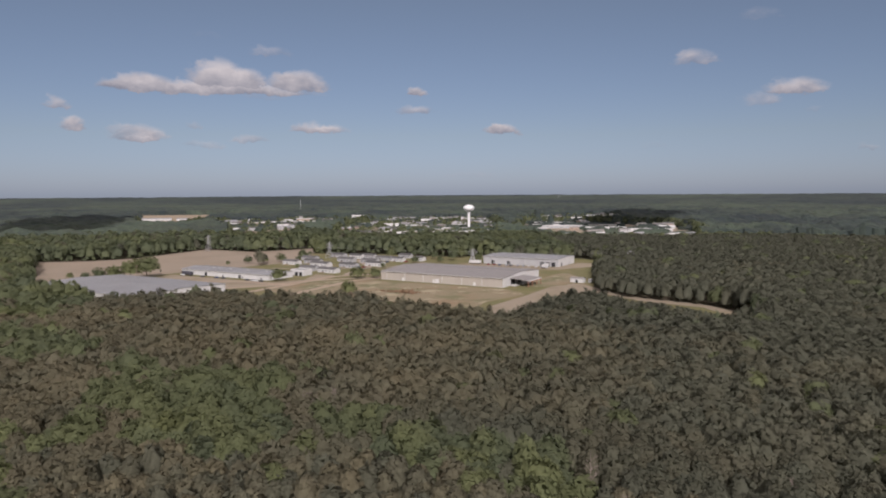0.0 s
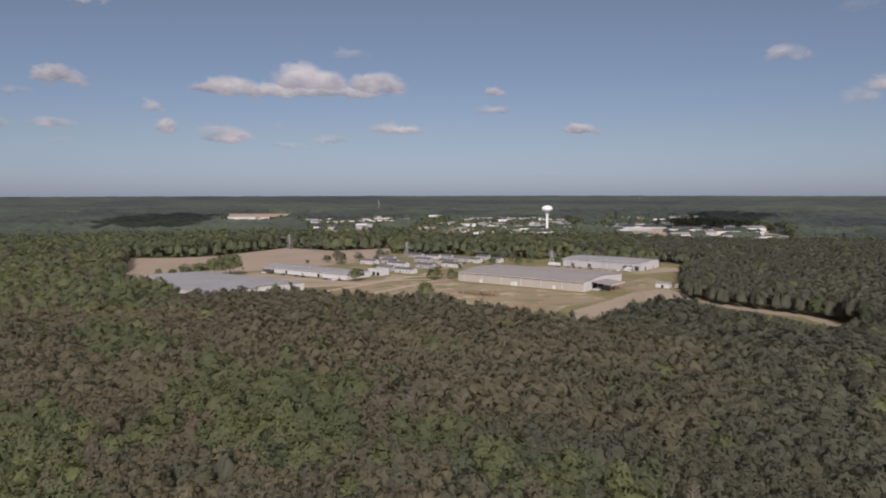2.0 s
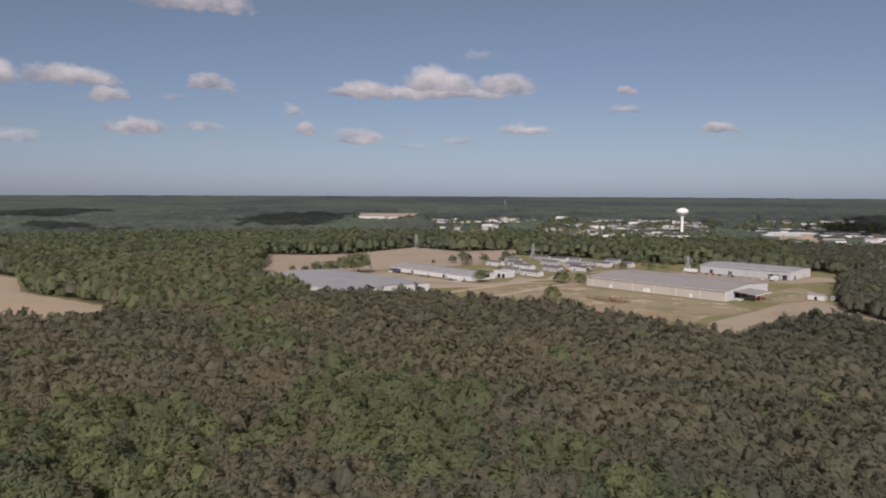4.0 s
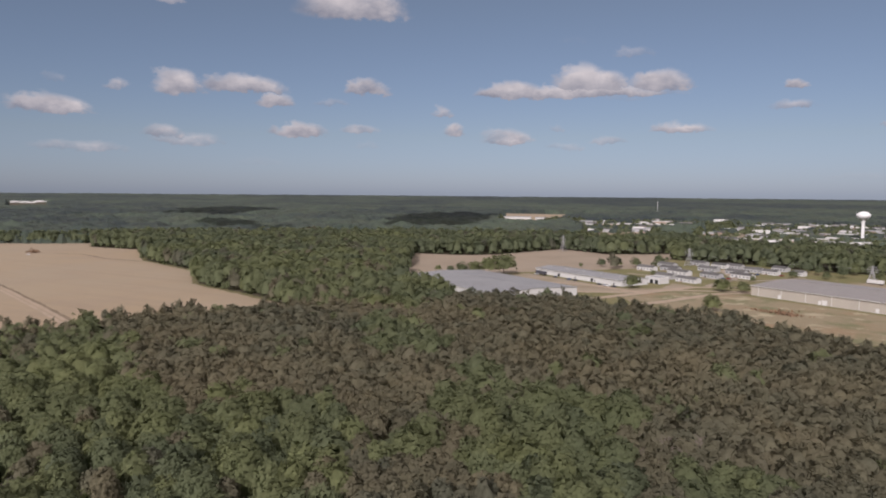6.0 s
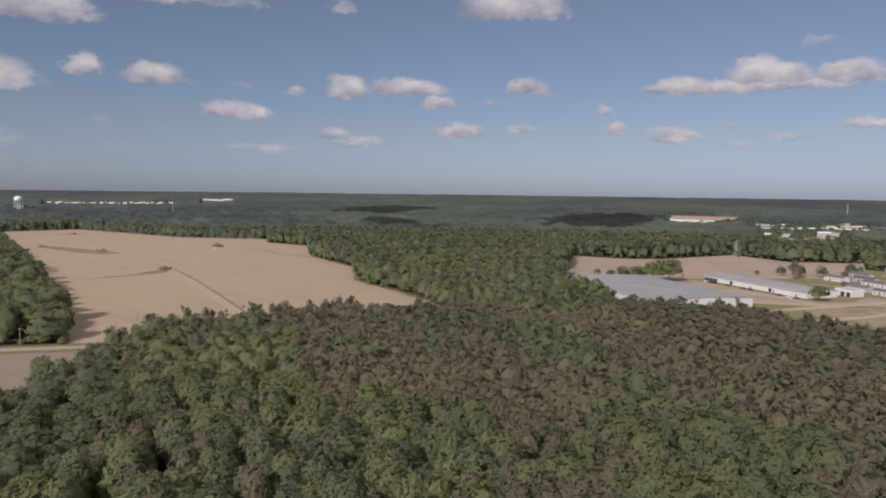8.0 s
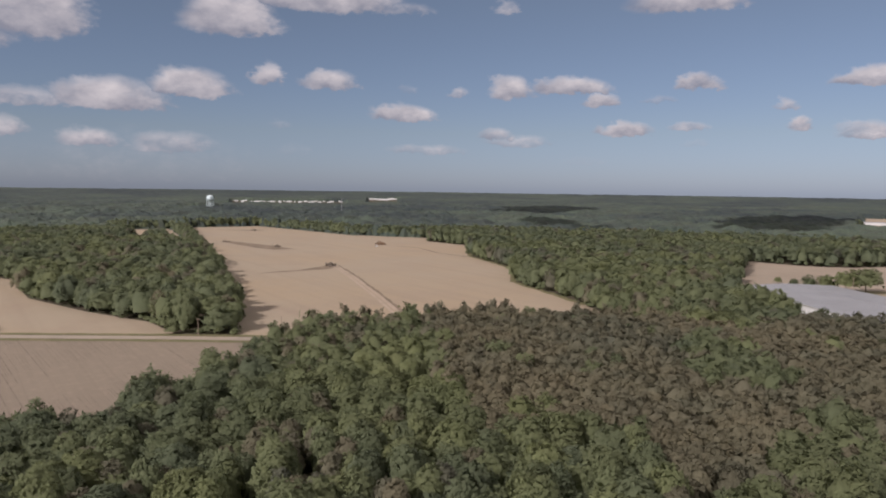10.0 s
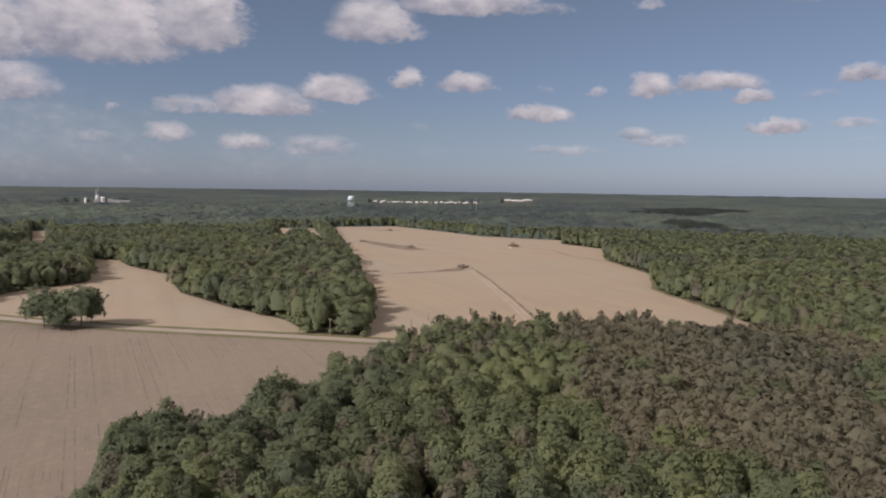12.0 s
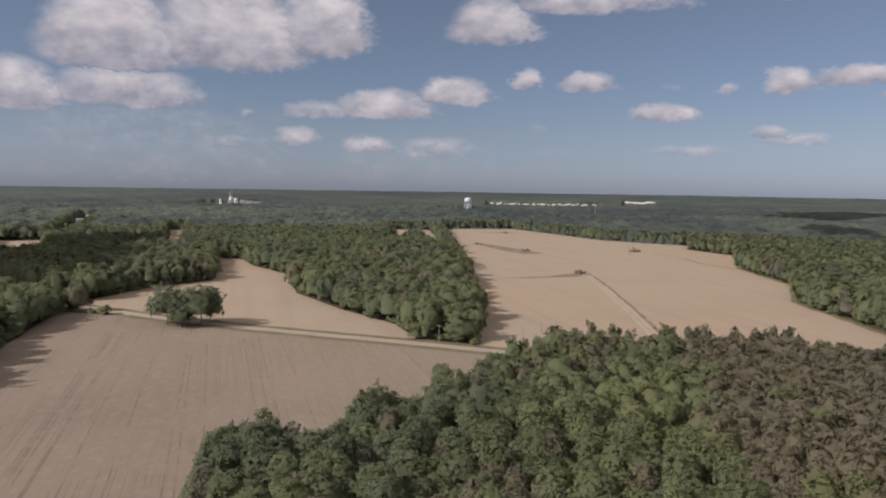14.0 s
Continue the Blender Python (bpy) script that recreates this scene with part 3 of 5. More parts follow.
sheet("damp_patch", [(-1230, 415), (-1180, 470), (-1175, 500), (-1190, 500), (-1205, 470)], 0.15, M_DAMP, "dark thin streak in the field")
ribbon("field_ditch", [(-640, 522), (-690, 520), (-760, 540), (-800, 530)], 3.0, 0.16, M_DAMP, "dark shallow ditch across the field", 0, 0.8)


def tractor_rows():
    """Narrow ruts that run the length of the near field, some of them broken."""
    rng = np.random.default_rng(61)
    V, F = [], []
    for y0 in np.cumsum(rng.uniform(0.9, 2.6, 110)) - 62:
        deep = rng.uniform() < 0.22
        half = 0.24 if deep else rng.uniform(0.06, 0.13)
        x = np.arange(-500, -150, 5.0)
        y = y0 + 0.052 * (x + 300) + 0.4 * np.sin(x / 90 + y0)
        ok = inside(x, y, FIELD_B) & (value_noise(x, y, 26, 51) > (0.30 if deep else 0.52))
        for i in np.nonzero(ok[:-1] & ok[1:])[0]:
            k = len(V)
            V += [(x[i], y[i] - half, 0.125), (x[i + 1], y[i + 1] - half, 0.125), (x[i + 1], y[i + 1] + half, 0.125), (x[i], y[i] + half, 0.125)]
            F += [(k, k + 1, k + 2), (k, k + 2, k + 3)]
    tagged(new("tractor_ruts", mesh_np("tractor_ruts", V, F, M_RUT)), "fine dark tractor ruts along the bare field", "ruts", kind="stuff")


tractor_rows()
ribbon("wood_edge", [(-765, 618), (-640, 528), (-525, 490), (-453, 426), (-395, 409), (-340, 390)], 5, 0.14, M_VERGE, "weedy margin where field meets wood", 1.0, 1.2)


# ---- trees ----
def ico(sub):
    bm = bmesh.new()
    bmesh.ops.create_icosphere(bm, subdivisions=sub, radius=1)
    v = np.array([p.co[:] for p in bm.verts])
    f = np.array([[q.index for q in p.verts] for p in bm.faces])
    bm.free()
    return v, f


ICO1, ICO2, ICO3 = ico(1), ico(2), ico(3)


def tufts(rng, centres, normals, size):
    """Small leaf sprays at the given places, one triangle each."""
    n = len(centres)
    nr = normals + rng.normal(0, 0.55, (n, 3))
    nr /= np.linalg.norm(nr, axis=1)[:, None]
    a = np.cross(nr, rng.normal(0, 1, (n, 3)))
    a /= np.linalg.norm(a, axis=1)[:, None]
    b = np.cross(nr, a)
    s = (size * rng.uniform(0.6, 1.35, n))[:, None]
    v = np.stack([centres + a * s, centres - a * s * 0.55 + b * s * 0.8, centres - a * s * 0.55 - b * s * 0.8], 1).reshape(-1, 3)
    return v, np.arange(3 * n).reshape(-1, 3), np.repeat(normals * 0.8 + nr * 0.45, 3, 0)


def blob(rng, base, c, r, rough):
    v, f = base
    d = 1 + rng.normal(0, rough, len(v))
    return v * d[:, None] * r + c, f, v / r * np.min(r)


def join(parts):
    vs, fs, ns, k = [], [], [], 0
    for v, f, n in parts:
        vs.append(v)
        fs.append(f + k)
        ns.append(n)
        k += len(v)
    return np.concatenate(vs), np.concatenate(fs), np.concatenate(ns)


SPRAYS = {"pine": (430, 120, 50, 8), "leaf": (560, 115, 55, 8), "open": (420, 420, 420, 420)}
SPRAY_SIZE = {"pine": (0.092, 0.135, 0.19, 0.2), "leaf": (0.078, 0.125, 0.17, 0.2), "open": (0.085, 0.085, 0.085, 0.085)}


def crown(kind, rng, level):
    """A unit crown: base at z 0, top at z 1, half width about 0.5. A dim inner mass, and leafy sprays loosely all over it.
    level 0 is the finest. Gives vertices, triangles, normals and which triangles are sprays."""
    low = 0.32 if kind == "pine" else 0.40

    def shell(d, k):
        """The crown's outline in the directions d, at the share k of its radius."""
        up = np.clip(d[:, 2], 0, 1)
        taper = 1 - (0.26 if kind == "pine" else 0.10) * up * (1 - up) * 2
        rad = np.where(d[:, 2] > 0, 1 - low, low)
        q = np.stack([d[:, 0] * 0.47 * taper, d[:, 1] * 0.47 * taper, d[:, 2] * rad], 1)
        return q * (lump(d) * k)[:, None] + (0, 0, low)

    seeds = [(c / np.linalg.norm(c), a, w) for c, a, w in ((rng.normal(0, 1, 3) + (0, 0, 0.3), rng.uniform(-0.16, 0.26), rng.uniform(4, 10)) for _ in range(9))]

    def lump(d):
        return 0.97 + sum(a * np.exp(((d @ c) - 1) * w) for c, a, w in seeds)

    bv, bf = (ICO3 if kind == "open" else ICO2, ICO2, ICO1, ICO1)[level]
    core = shell(bv, {"pine": 0.80, "leaf": 0.82, "open": 0.62}[kind] * (1 + rng.normal(0, 0.09, len(bv))))
    keep = bv[bf].mean(1)[:, 2] > -0.45
    n = SPRAYS[kind][level]
    # sprays gather in clumps, as twigs do on their limbs
    clumps = rng.normal(0, 1, (max(4, n // 9), 3))
    clumps[:, 2] = np.where(clumps[:, 2] < -0.5, -clumps[:, 2], clumps[:, 2])
    d = clumps[rng.integers(0, len(clumps), n)]
    d = d / np.linalg.norm(d, axis=1)[:, None] + rng.normal(0, 0.20, (n, 3))
    d /= np.linalg.norm(d, axis=1)[:, None]
    place = shell(d, rng.uniform(0.84, 1.08, n) if kind != "open" else rng.uniform(0.5, 1.1, n))
    tv, tf, tn = tufts(rng, place, d, np.full(n, SPRAY_SIZE[kind][level]))
    v, f, _ = join([(core, bf[keep], bv), (tv, tf, tn)])
    whole = np.concatenate([bv, np.repeat(d, 3, 0)])
    nrm = whole * 0.62 + np.concatenate([bv * 0, tn]) * 0.10 + (0, 0, 0.50) + rng.normal(0, 0.04, v.shape)
    nrm /= np.linalg.norm(nrm, axis=1)[:, None]
    return v, f, nrm, np.concatenate([np.zeros(keep.sum(), int), np.ones(n, int)])


def trunk_mesh(kind, rng, name):
    """A tapered trunk with a few rising limbs; unit height."""
    bm = bmesh.new()
    rings = []
    for z, r in ((0, 0.016), (0.35, 0.012), (0.7, 0.008), (0.93, 0.003)):
        ox, oy = rng.normal(0, 0.006, 2)
        rings.append([bm.verts.new((ox + r * math.cos(k * 1.0472), oy + r * math.sin(k * 1.0472), z)) for k in range(6)])
    for a, b in zip(rings, rings[1:]):
        for k in range(6):
            bm.faces.new((a[k], a[(k + 1) % 6], b[(k + 1) % 6], b[k]))
    for _ in range(6):
        z, an = rng.uniform(0.5, 0.85), rng.uniform(0, 6.28)
        add_bar(bm, (0, 0, z), (0.11 * math.cos(an), 0.11 * math.sin(an), z + 0.08), 0.006)
    me = bpy.data.meshes.new(name)
    bm.to_mesh(me)
    bm.free()
    me.materials.append(M_BARK)
    return me


rng = np.random.default_rng(7)
PROTO = {(k, l): [crown(k, rng, l) for _ in range((10, 10, 10, 4)[l])] for k in ("pine", "leaf") for l in (0, 1, 2, 3)}
PROTO["open", 0] = [crown("open", rng, 0) for _ in range(10)]


def scatter(x0, y0, x1, y1, step, rng):
    gx, gy = np.meshgrid(np.arange(float(x0), x1, step), np.arange(float(y0), y1, step))
    gx[1::2] += step / 2
    p = np.stack([gx.ravel(), gy.ravel()], 1)
    return p + rng.uniform(-0.42, 0.42, p.shape) * step


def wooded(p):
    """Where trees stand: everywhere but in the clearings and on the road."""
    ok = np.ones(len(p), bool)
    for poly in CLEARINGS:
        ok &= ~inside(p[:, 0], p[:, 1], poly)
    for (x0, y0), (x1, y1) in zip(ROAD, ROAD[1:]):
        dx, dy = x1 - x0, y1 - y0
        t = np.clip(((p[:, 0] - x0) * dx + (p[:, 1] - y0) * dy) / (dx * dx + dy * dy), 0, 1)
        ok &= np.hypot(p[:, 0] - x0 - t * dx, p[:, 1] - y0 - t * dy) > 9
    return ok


def edge_trees(p):
    """Trees at the border of a clearing, leafy down to the ground."""
    out = np.zeros(len(p), bool)
    for k in range(6):
        out |= ~wooded(p + 9.0 * np.array((math.cos(k * 1.047), math.sin(k * 1.047))))
    return out


GROVES = ((-88, 216, 15), (-66, 200, 16), (-24, 176, 10), (-7, 162, 12), (0, 157, 10), (16, 152, 13), (-86, 212, 26), (-60, 215, 16), (-62, 178, 20), (-50, 165, 14), (-124, 158, 20), (8, 157, 14), (24, 141, 12), (-22, 186, 9), (-95, 170, 10), (-150, 262, 20), (-178, 286, 16), (-108, 240, 10))
GREEN_EDGE = [(-345, 225), (-312, 240), (-238, 203), (-204, 181), (-175, 166), (-157, 157), (-152, 169), (-140, 183), (-112, 178), (-100, 150), (-60, 110), (-60, -80), (-320, -80)]


def leafy(p, rng):
    """Which of the trees are broadleaved; the others are pines."""
    x, y = p[:, 0], p[:, 1]
    near = np.hypot(x + 20, y - 30) < 430
    share = np.where(near, 0.05, 0.62)
    share = np.where(near & inside(x, y, GREEN_EDGE), 0.92, share)
    share = np.where(near & (x < -260) & (y > 290), 0.7, share)
    for gx, gy, gr in GROVES:
        share = np.where(np.hypot(x - gx, y - gy) < gr, 0.97, share)
    share = np.where((x < -330), 0.88, share)
    share = np.where((x < -190) & (y > 330), 0.90, share)
    share = np.where(~near & (x > 60) & (y < 1000), 0.04, share)
    share = np.where(~near & (x > -200) & (x <= 60) & (y > 780), 0.75, share)
    share = np.where(~near & (x > -260) & (x < 150) & (y > 770), 0.97, share)
    return rng.uniform(0, 1, len(p)) < np.clip(share + (value_noise(x, y, 30, 3) - 0.5) * 0.30, 0.02, 0.98)


STATIONS = ((0, 0, 0), (-4, 17, 12), (-9, 30, 28), (-18, 43, 48), (-36, 57, 65), (-50, 64, 75))      # x, y and heading of stretches of the flight


def overlooked(p):
    """How near the flight comes to each tree with the tree ahead of it; 999 where it lies beneath or behind."""
    best = np.full(len(p), 999.0)
    for x, y, h in STATIONS:
        d = np.hypot(p[:, 0] - x, p[:, 1] - y)
        turn = (np.degrees(np.arctan2(x - p[:, 0], p[:, 1] - y)) - h + 180) % 360 - 180
        best = np.where((np.abs(turn) < 37) & (d > 108), np.minimum(best, d), best)
    return best


def grow(name, kind, level, p, spread, tall, rng, mat, label):
    """Many trees' crowns joined into one wood."""
    # each crown's tone, turned darker and bluer with distance to paint in haze
    # eastern pines: a duller stand, with vignette and cloud shade put into the tint
    tint_haze_shade = np.clip(0.5 + (value_noise(p[:, 0], p[:, 1], 55, 5) - 0.5) * 0.75 + (value_noise(p[:, 0], p[:, 1], 17, 15) - 0.5) * 0.45 + rng.normal(0, 0.11, len(p)) - (0.22 if kind == "leaf" else 0.45) * np.clip((np.hypot(p[:, 0] + 20, p[:, 1] - 30) - 300) / 550, 0, 1) + (0.12 - 0.62 * np.clip((p[:, 0] + 40) / 130, 0, 1) if kind == "pine" else 0), 0, 1)
    V, F, T, N, S, base = [], [], [], [], [], 0
    skirt = edge_trees(p)
    protos = PROTO[kind, level]
    pick = rng.integers(0, len(protos), len(p))
    for i, (v, f, nv, spray) in enumerate(protos):
        s = np.nonzero(pick == i)[0]
        if not len(s):
            continue
        a = rng.uniform(0, 2 * np.pi, len(s))
        c, n = np.cos(a)[:, None], np.sin(a)[:, None]
        w, h = spread[s][:, None] * np.where(skirt[s], 1.08 if kind == "leaf" else 1.0, 1.0)[:, None], tall[s][:, None]
        deep = np.minimum(h * (0.62 if kind == "leaf" else 0.5), w * ((1.0, 0.95, 0.72, 0.8)[level] if kind == "leaf" else (1.1, 1.0, 0.72, 0.8)[level]))
        deep = np.where(skirt[s][:, None], np.minimum(h * 0.95, w * 1.5), deep)
        x = (v[:, 0] * c - v[:, 1] * n) * w + p[s, 0][:, None]
        y = (v[:, 0] * n + v[:, 1] * c) * w + p[s, 1][:, None]
        z = h - deep * (1 - v[None, :, 2]) + terrain(np.hypot(p[s, 0] + 20, p[s, 1] - 30))[:, None]
        V.append(np.stack([x, y, z], 2).reshape(-1, 3))
        N.append(np.stack([nv[:, 0] * c - nv[:, 1] * n, nv[:, 0] * n + nv[:, 1] * c, np.broadcast_to(nv[:, 2], x.shape)], 2).reshape(-1, 3))
        F.append((f[None] + (base + np.arange(len(s)) * len(v))[:, None, None]).reshape(-1, 3))
        T.append(np.repeat(tint_haze_shade[s], len(v)))
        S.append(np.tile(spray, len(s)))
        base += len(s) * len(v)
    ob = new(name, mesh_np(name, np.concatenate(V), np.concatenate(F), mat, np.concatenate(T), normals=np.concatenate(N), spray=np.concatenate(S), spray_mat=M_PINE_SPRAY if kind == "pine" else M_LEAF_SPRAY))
    return tagged(ob, label, "woods", kind="stuff")


def single_tree(kind, x, y, spread, tall, k, label, group, rng):
    """One tree: an empty at its foot with a trunk and a crown."""
    protos = TREE_MESH[kind]
    crown_me, trunk_me, deep = protos[k % len(protos)]
    ob = new("pine_tree" if kind == "pine" else "broadleaf_tree")
    ob.matrix_world = Matrix.LocRotScale((x, y, 0), Euler((0, 0, rng.uniform(0, 6.28))), (spread, spread, tall))
    tagged(ob, label, "tree", group)
    for n, me in (("trunk", trunk_me), ("crown", crown_me)):
        c = new(n, me)
        c.parent = ob
    return ob


TREE_MESH = {"pine": [], "leaf": [], "open": []}
for kind, mat, deep in (("pine", M_PINE, 0.42), ("leaf", M_LEAF, 0.60), ("open", M_LEAF, 0.93)):
    for i, (v, f, nv, spray) in enumerate(PROTO[kind, 0]):
        w = v.copy()
        w[:, 2] = 1 - deep * (1 - w[:, 2])
        me = mesh_np("crown", w, f, mat, np.full(len(w), (i + 0.5) / 10), normals=nv, spray=spray, spray_mat=M_PINE_SPRAY if kind == "pine" else M_LEAF_SPRAY)
        TREE_MESH[kind].append((me, trunk_mesh(kind, rng, "trunk"), deep))


def plant_woods():
    rng = np.random.default_rng(11)
    # near woods, stem by stem
    p = scatter(-360, -75, 260, 420, 4.3, rng)
    p = p[wooded(p)]
    r = np.hypot(p[:, 0] + 20, p[:, 1] - 30)
    p = p[(r < 400) & ((p[:, 1] > -60) | (p[:, 0] < -60))]
    leaf = leafy(p, rng)
    keep = ~leaf | (rng.uniform(0, 1, len(p)) < 0.52)
    p, leaf = p[keep], leaf[keep]
    far = overlooked(p)
    tall = np.where(leaf, rng.uniform(14.5, 20, len(p)), rng.normal(17.6, 0.8, len(p)))
    spread = np.where(leaf, rng.uniform(7.8, 12.5, len(p)), rng.uniform(6.2, 8.4, len(p)))
    for kind, sel in (("pine", ~leaf), ("leaf", leaf)):
        idx = np.nonzero(sel & (far < 900))[0]
        idx = idx[np.argsort(far[idx])]
        for k, i in enumerate(idx[:300]):
            single_tree(kind, p[i, 0], p[i, 1], spread[i], tall[i], k, "tall dull green-brown pine in a dense wood" if kind == "pine" else "leafy green broadleaf tree in a dense wood",
                        "pines of the near wood" if kind == "pine" else "broadleaf trees of the near wood", rng)
        rest = idx[300:]
        fine = rest[far[rest] < (190 if kind == "leaf" else 165)]
        mid = rest[far[rest] >= (190 if kind == "leaf" else 165)]
        under = np.nonzero(sel & (far > 900))[0]
        mat = M_PINE if kind == "pine" else M_LEAF
        word = "dense dull green-brown pine wood" if kind == "pine" else "dense green broadleaf wood"
        for lev, s in ((0, fine), (1, mid[far[mid] < 275]), (2, mid[far[mid] >= 275]), (3, under)):
            if len(s):
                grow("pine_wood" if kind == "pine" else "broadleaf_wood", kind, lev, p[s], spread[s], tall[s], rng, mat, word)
    # bushes and saplings along the borders of the woods
    p = scatter(-860, -80, 220, 1050, 5.5, rng)
    p = p[wooded(p)]
    border = np.zeros(len(p), bool)
    for k in range(6):
        border |= ~wooded(p + 6.5 * np.array((math.cos(k * 1.047), math.sin(k * 1.047))))
    p = p[border & (p[:, 0] < 70) & (rng.uniform(0, 1, len(p)) < 0.8)]
    grow("wood_edge_shrubs", "leaf", 2, p, rng.uniform(4, 8, len(p)), rng.uniform(2.5, 9, len(p)), rng, M_LEAF, "bushes and saplings along the wood's border")
    # middle distance
    p = scatter(-1150, -330, 620, 1150, 9.4, rng)
    r = np.hypot(p[:, 0] + 20, p[:, 1] - 30)
    az = np.degrees(np.arctan2(-(p[:, 0] + 20), p[:, 1] - 30))
    inner = (p[:, 0] > -360) & (p[:, 0] < 260) & (p[:, 1] > -75) & (p[:, 1] < 420) & (r < 400)
    stand = (p[:, 0] > 55) & (p[:, 1] > 330)
    p = p[wooded(p) & (r < 1130) & ~inner & ~stand & (az > -40) & (az < 116)]
    q = scatter(55, 330, 620, 1150, 6.8, rng)      # the even pine stand behind the dirt lane is closer set
    r = np.hypot(q[:, 0] + 20, q[:, 1] - 30)
    inner = (q[:, 0] < 260) & (q[:, 1] < 420) & (r < 400)
    q = q[wooded(q) & (r < 1130) & ~inner]
    p = np.concatenate([p, q])
    leaf = leafy(p, rng)
    tall = np.where(leaf, rng.uniform(13, 20, len(p)), rng.normal(17, 1.3, len(p)))
    tall *= np.where((p[:, 0] > 60) & (p[:, 1] > 430), 0.74, 1.0)
    spread = np.where(leaf, rng.uniform(10, 17, len(p)), np.where((p[:, 0] > 55) & (p[:, 1] > 330), rng.uniform(7, 9.6, len(p)), rng.uniform(10.5, 14, len(p))))
    r = np.hypot(p[:, 0] + 20, p[:, 1] - 30)
    for kind, sel, mat in (("pine", ~leaf, M_PINE), ("leaf", leaf, M_LEAF)):
        word = "dull green-brown pine woods" if kind == "pine" else "green broadleaf woods between the fields"
        name = "pine_wood" if kind == "pine" else "broadleaf_wood"
        for lev, s in ((1, sel & (r < 560)), (2, sel & (r >= 560))):
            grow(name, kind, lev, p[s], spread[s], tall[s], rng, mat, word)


def young_pines():
    """Saplings on the scrub below the dirt lane."""
    rng = np.random.default_rng(41)
    p = scatter(88, 312, 178, 470, 3.4, rng)
    p = p[inside(p[:, 0], p[:, 1], SCRUB) & (rng.uniform(0, 1, len(p)) < 0.75)]
    low = np.clip((430 - p[:, 1]) / 90, 0.2, 1)
    grow("young_pines", "pine", 2, p, rng.uniform(2.6, 4.6, len(p)), rng.uniform(2.0, 6.5, len(p)) * low + 1.0, rng, M_PINE, "young scrubby pines beside the dirt lane")


def far_borders():
    """Trees along the rims of the far clearings."""
    rng = np.random.default_rng(31)
    p = scatter(-1480, -380, 560, 1750, 6.0, rng)
    r = np.hypot(p[:, 0] + 20, p[:, 1] - 30)
    p = p[wooded(p) & (r >= 1100)]
    rim = np.zeros(len(p), bool)
    for k in range(6):
        rim |= ~wooded(p + 13 * np.array((math.cos(k * 1.047), math.sin(k * 1.047))))
    p = p[rim]
    grow("broadleaf_wood", "leaf", 2, p, rng.uniform(10, 15, len(p)), rng.uniform(11, 18, len(p)), rng, M_LEAF, "green trees rimming the far clearings")


def far_canopy():
    """The distant woods as one rough roof of crowns, open above the clearings."""
    rng = np.random.default_rng(5)
    rr = np.geomspace(1090, 4930, 200)
    aa = np.radians(np.linspace(-42, 118, 660))
    R, A = np.meshgrid(rr, aa, indexing="ij")
    R = np.clip(R * (1 + rng.uniform(-0.0022, 0.0022, R.shape)), None, 4935)
    A = A + rng.uniform(-0.0013, 0.0013, A.shape)
    X, Y = -20 - R * np.sin(A), 30 + R * np.cos(A)
    calm = np.clip((4300 - R) / 2200, 0.25, 1)
    z = 13.5 + rng.normal(0, 0.25, R.shape) + calm * ((value_noise(X, Y, 14, 1) - 0.5) * (7 + 4 * np.clip((1900 - R) / 700, 0, 1)) + (value_noise(X, Y, 34, 8) - 0.5) * 11 + (value_noise(X, Y, 80, 2) - 0.5) * 9 + (value_noise(X, Y, 500, 4) - 0.5) * 8)
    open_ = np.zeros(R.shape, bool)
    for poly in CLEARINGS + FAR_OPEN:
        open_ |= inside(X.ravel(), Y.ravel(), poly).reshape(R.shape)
    town = np.zeros(R.shape, bool)
    for poly in (TOWN, MALL, TOWN_W, TOWN_N):
        town |= inside(X.ravel(), Y.ravel(), poly).reshape(R.shape)
    open_ &= ~(town & (value_noise(X, Y, 36, 9) > 0.56))
    z = np.where(town, np.minimum(z, 3 + 6 * value_noise(X, Y, 14, 12)), z)
    z = np.where(open_, -2.0, z) + terrain(R)
    z[0] = -1
    # haze bluing with distance and broad cloud shade are put into the tint
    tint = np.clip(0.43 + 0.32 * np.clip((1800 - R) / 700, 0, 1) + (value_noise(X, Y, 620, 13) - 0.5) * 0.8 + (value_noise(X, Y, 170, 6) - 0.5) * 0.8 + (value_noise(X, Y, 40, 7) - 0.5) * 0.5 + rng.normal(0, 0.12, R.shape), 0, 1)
    n, m = R.shape
    i = (np.arange(n - 1)[:, None] * m + np.arange(m - 1)[None]).ravel()
    f = np.concatenate([np.stack([i, i + 1, i + m + 1], 1), np.stack([i, i + m + 1, i + m], 1)])
    shut = ~open_.ravel()[f].all(1)
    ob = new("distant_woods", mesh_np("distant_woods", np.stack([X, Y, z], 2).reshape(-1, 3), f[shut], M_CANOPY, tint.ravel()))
    tagged(ob, "distant mixed green woods reaching the horizon", "woods", kind="stuff")


def polar(a, r, turn=0):
    """The pose on the ground at azimuth a (left of +y) and distance r from the middle of the flight."""
    x, y = -20 - r * math.sin(radians(a)), 30 + r * math.cos(radians(a))
    return pose(x, y, float(terrain(r)), 0, 0, turn)


def patch(a0, a1, r0, r1):
    """A far opening in the woods between two azimuths and two distances."""
    out = []
    for a, r in ((a0, r0), ((a0 + a1) / 2, r0), (a1, r0), (a1, r1), ((a0 + a1) / 2, r1), (a0, r1)):
        m = polar(a, r)
        out.append((m.translation.x, m.translation.y))
    return out


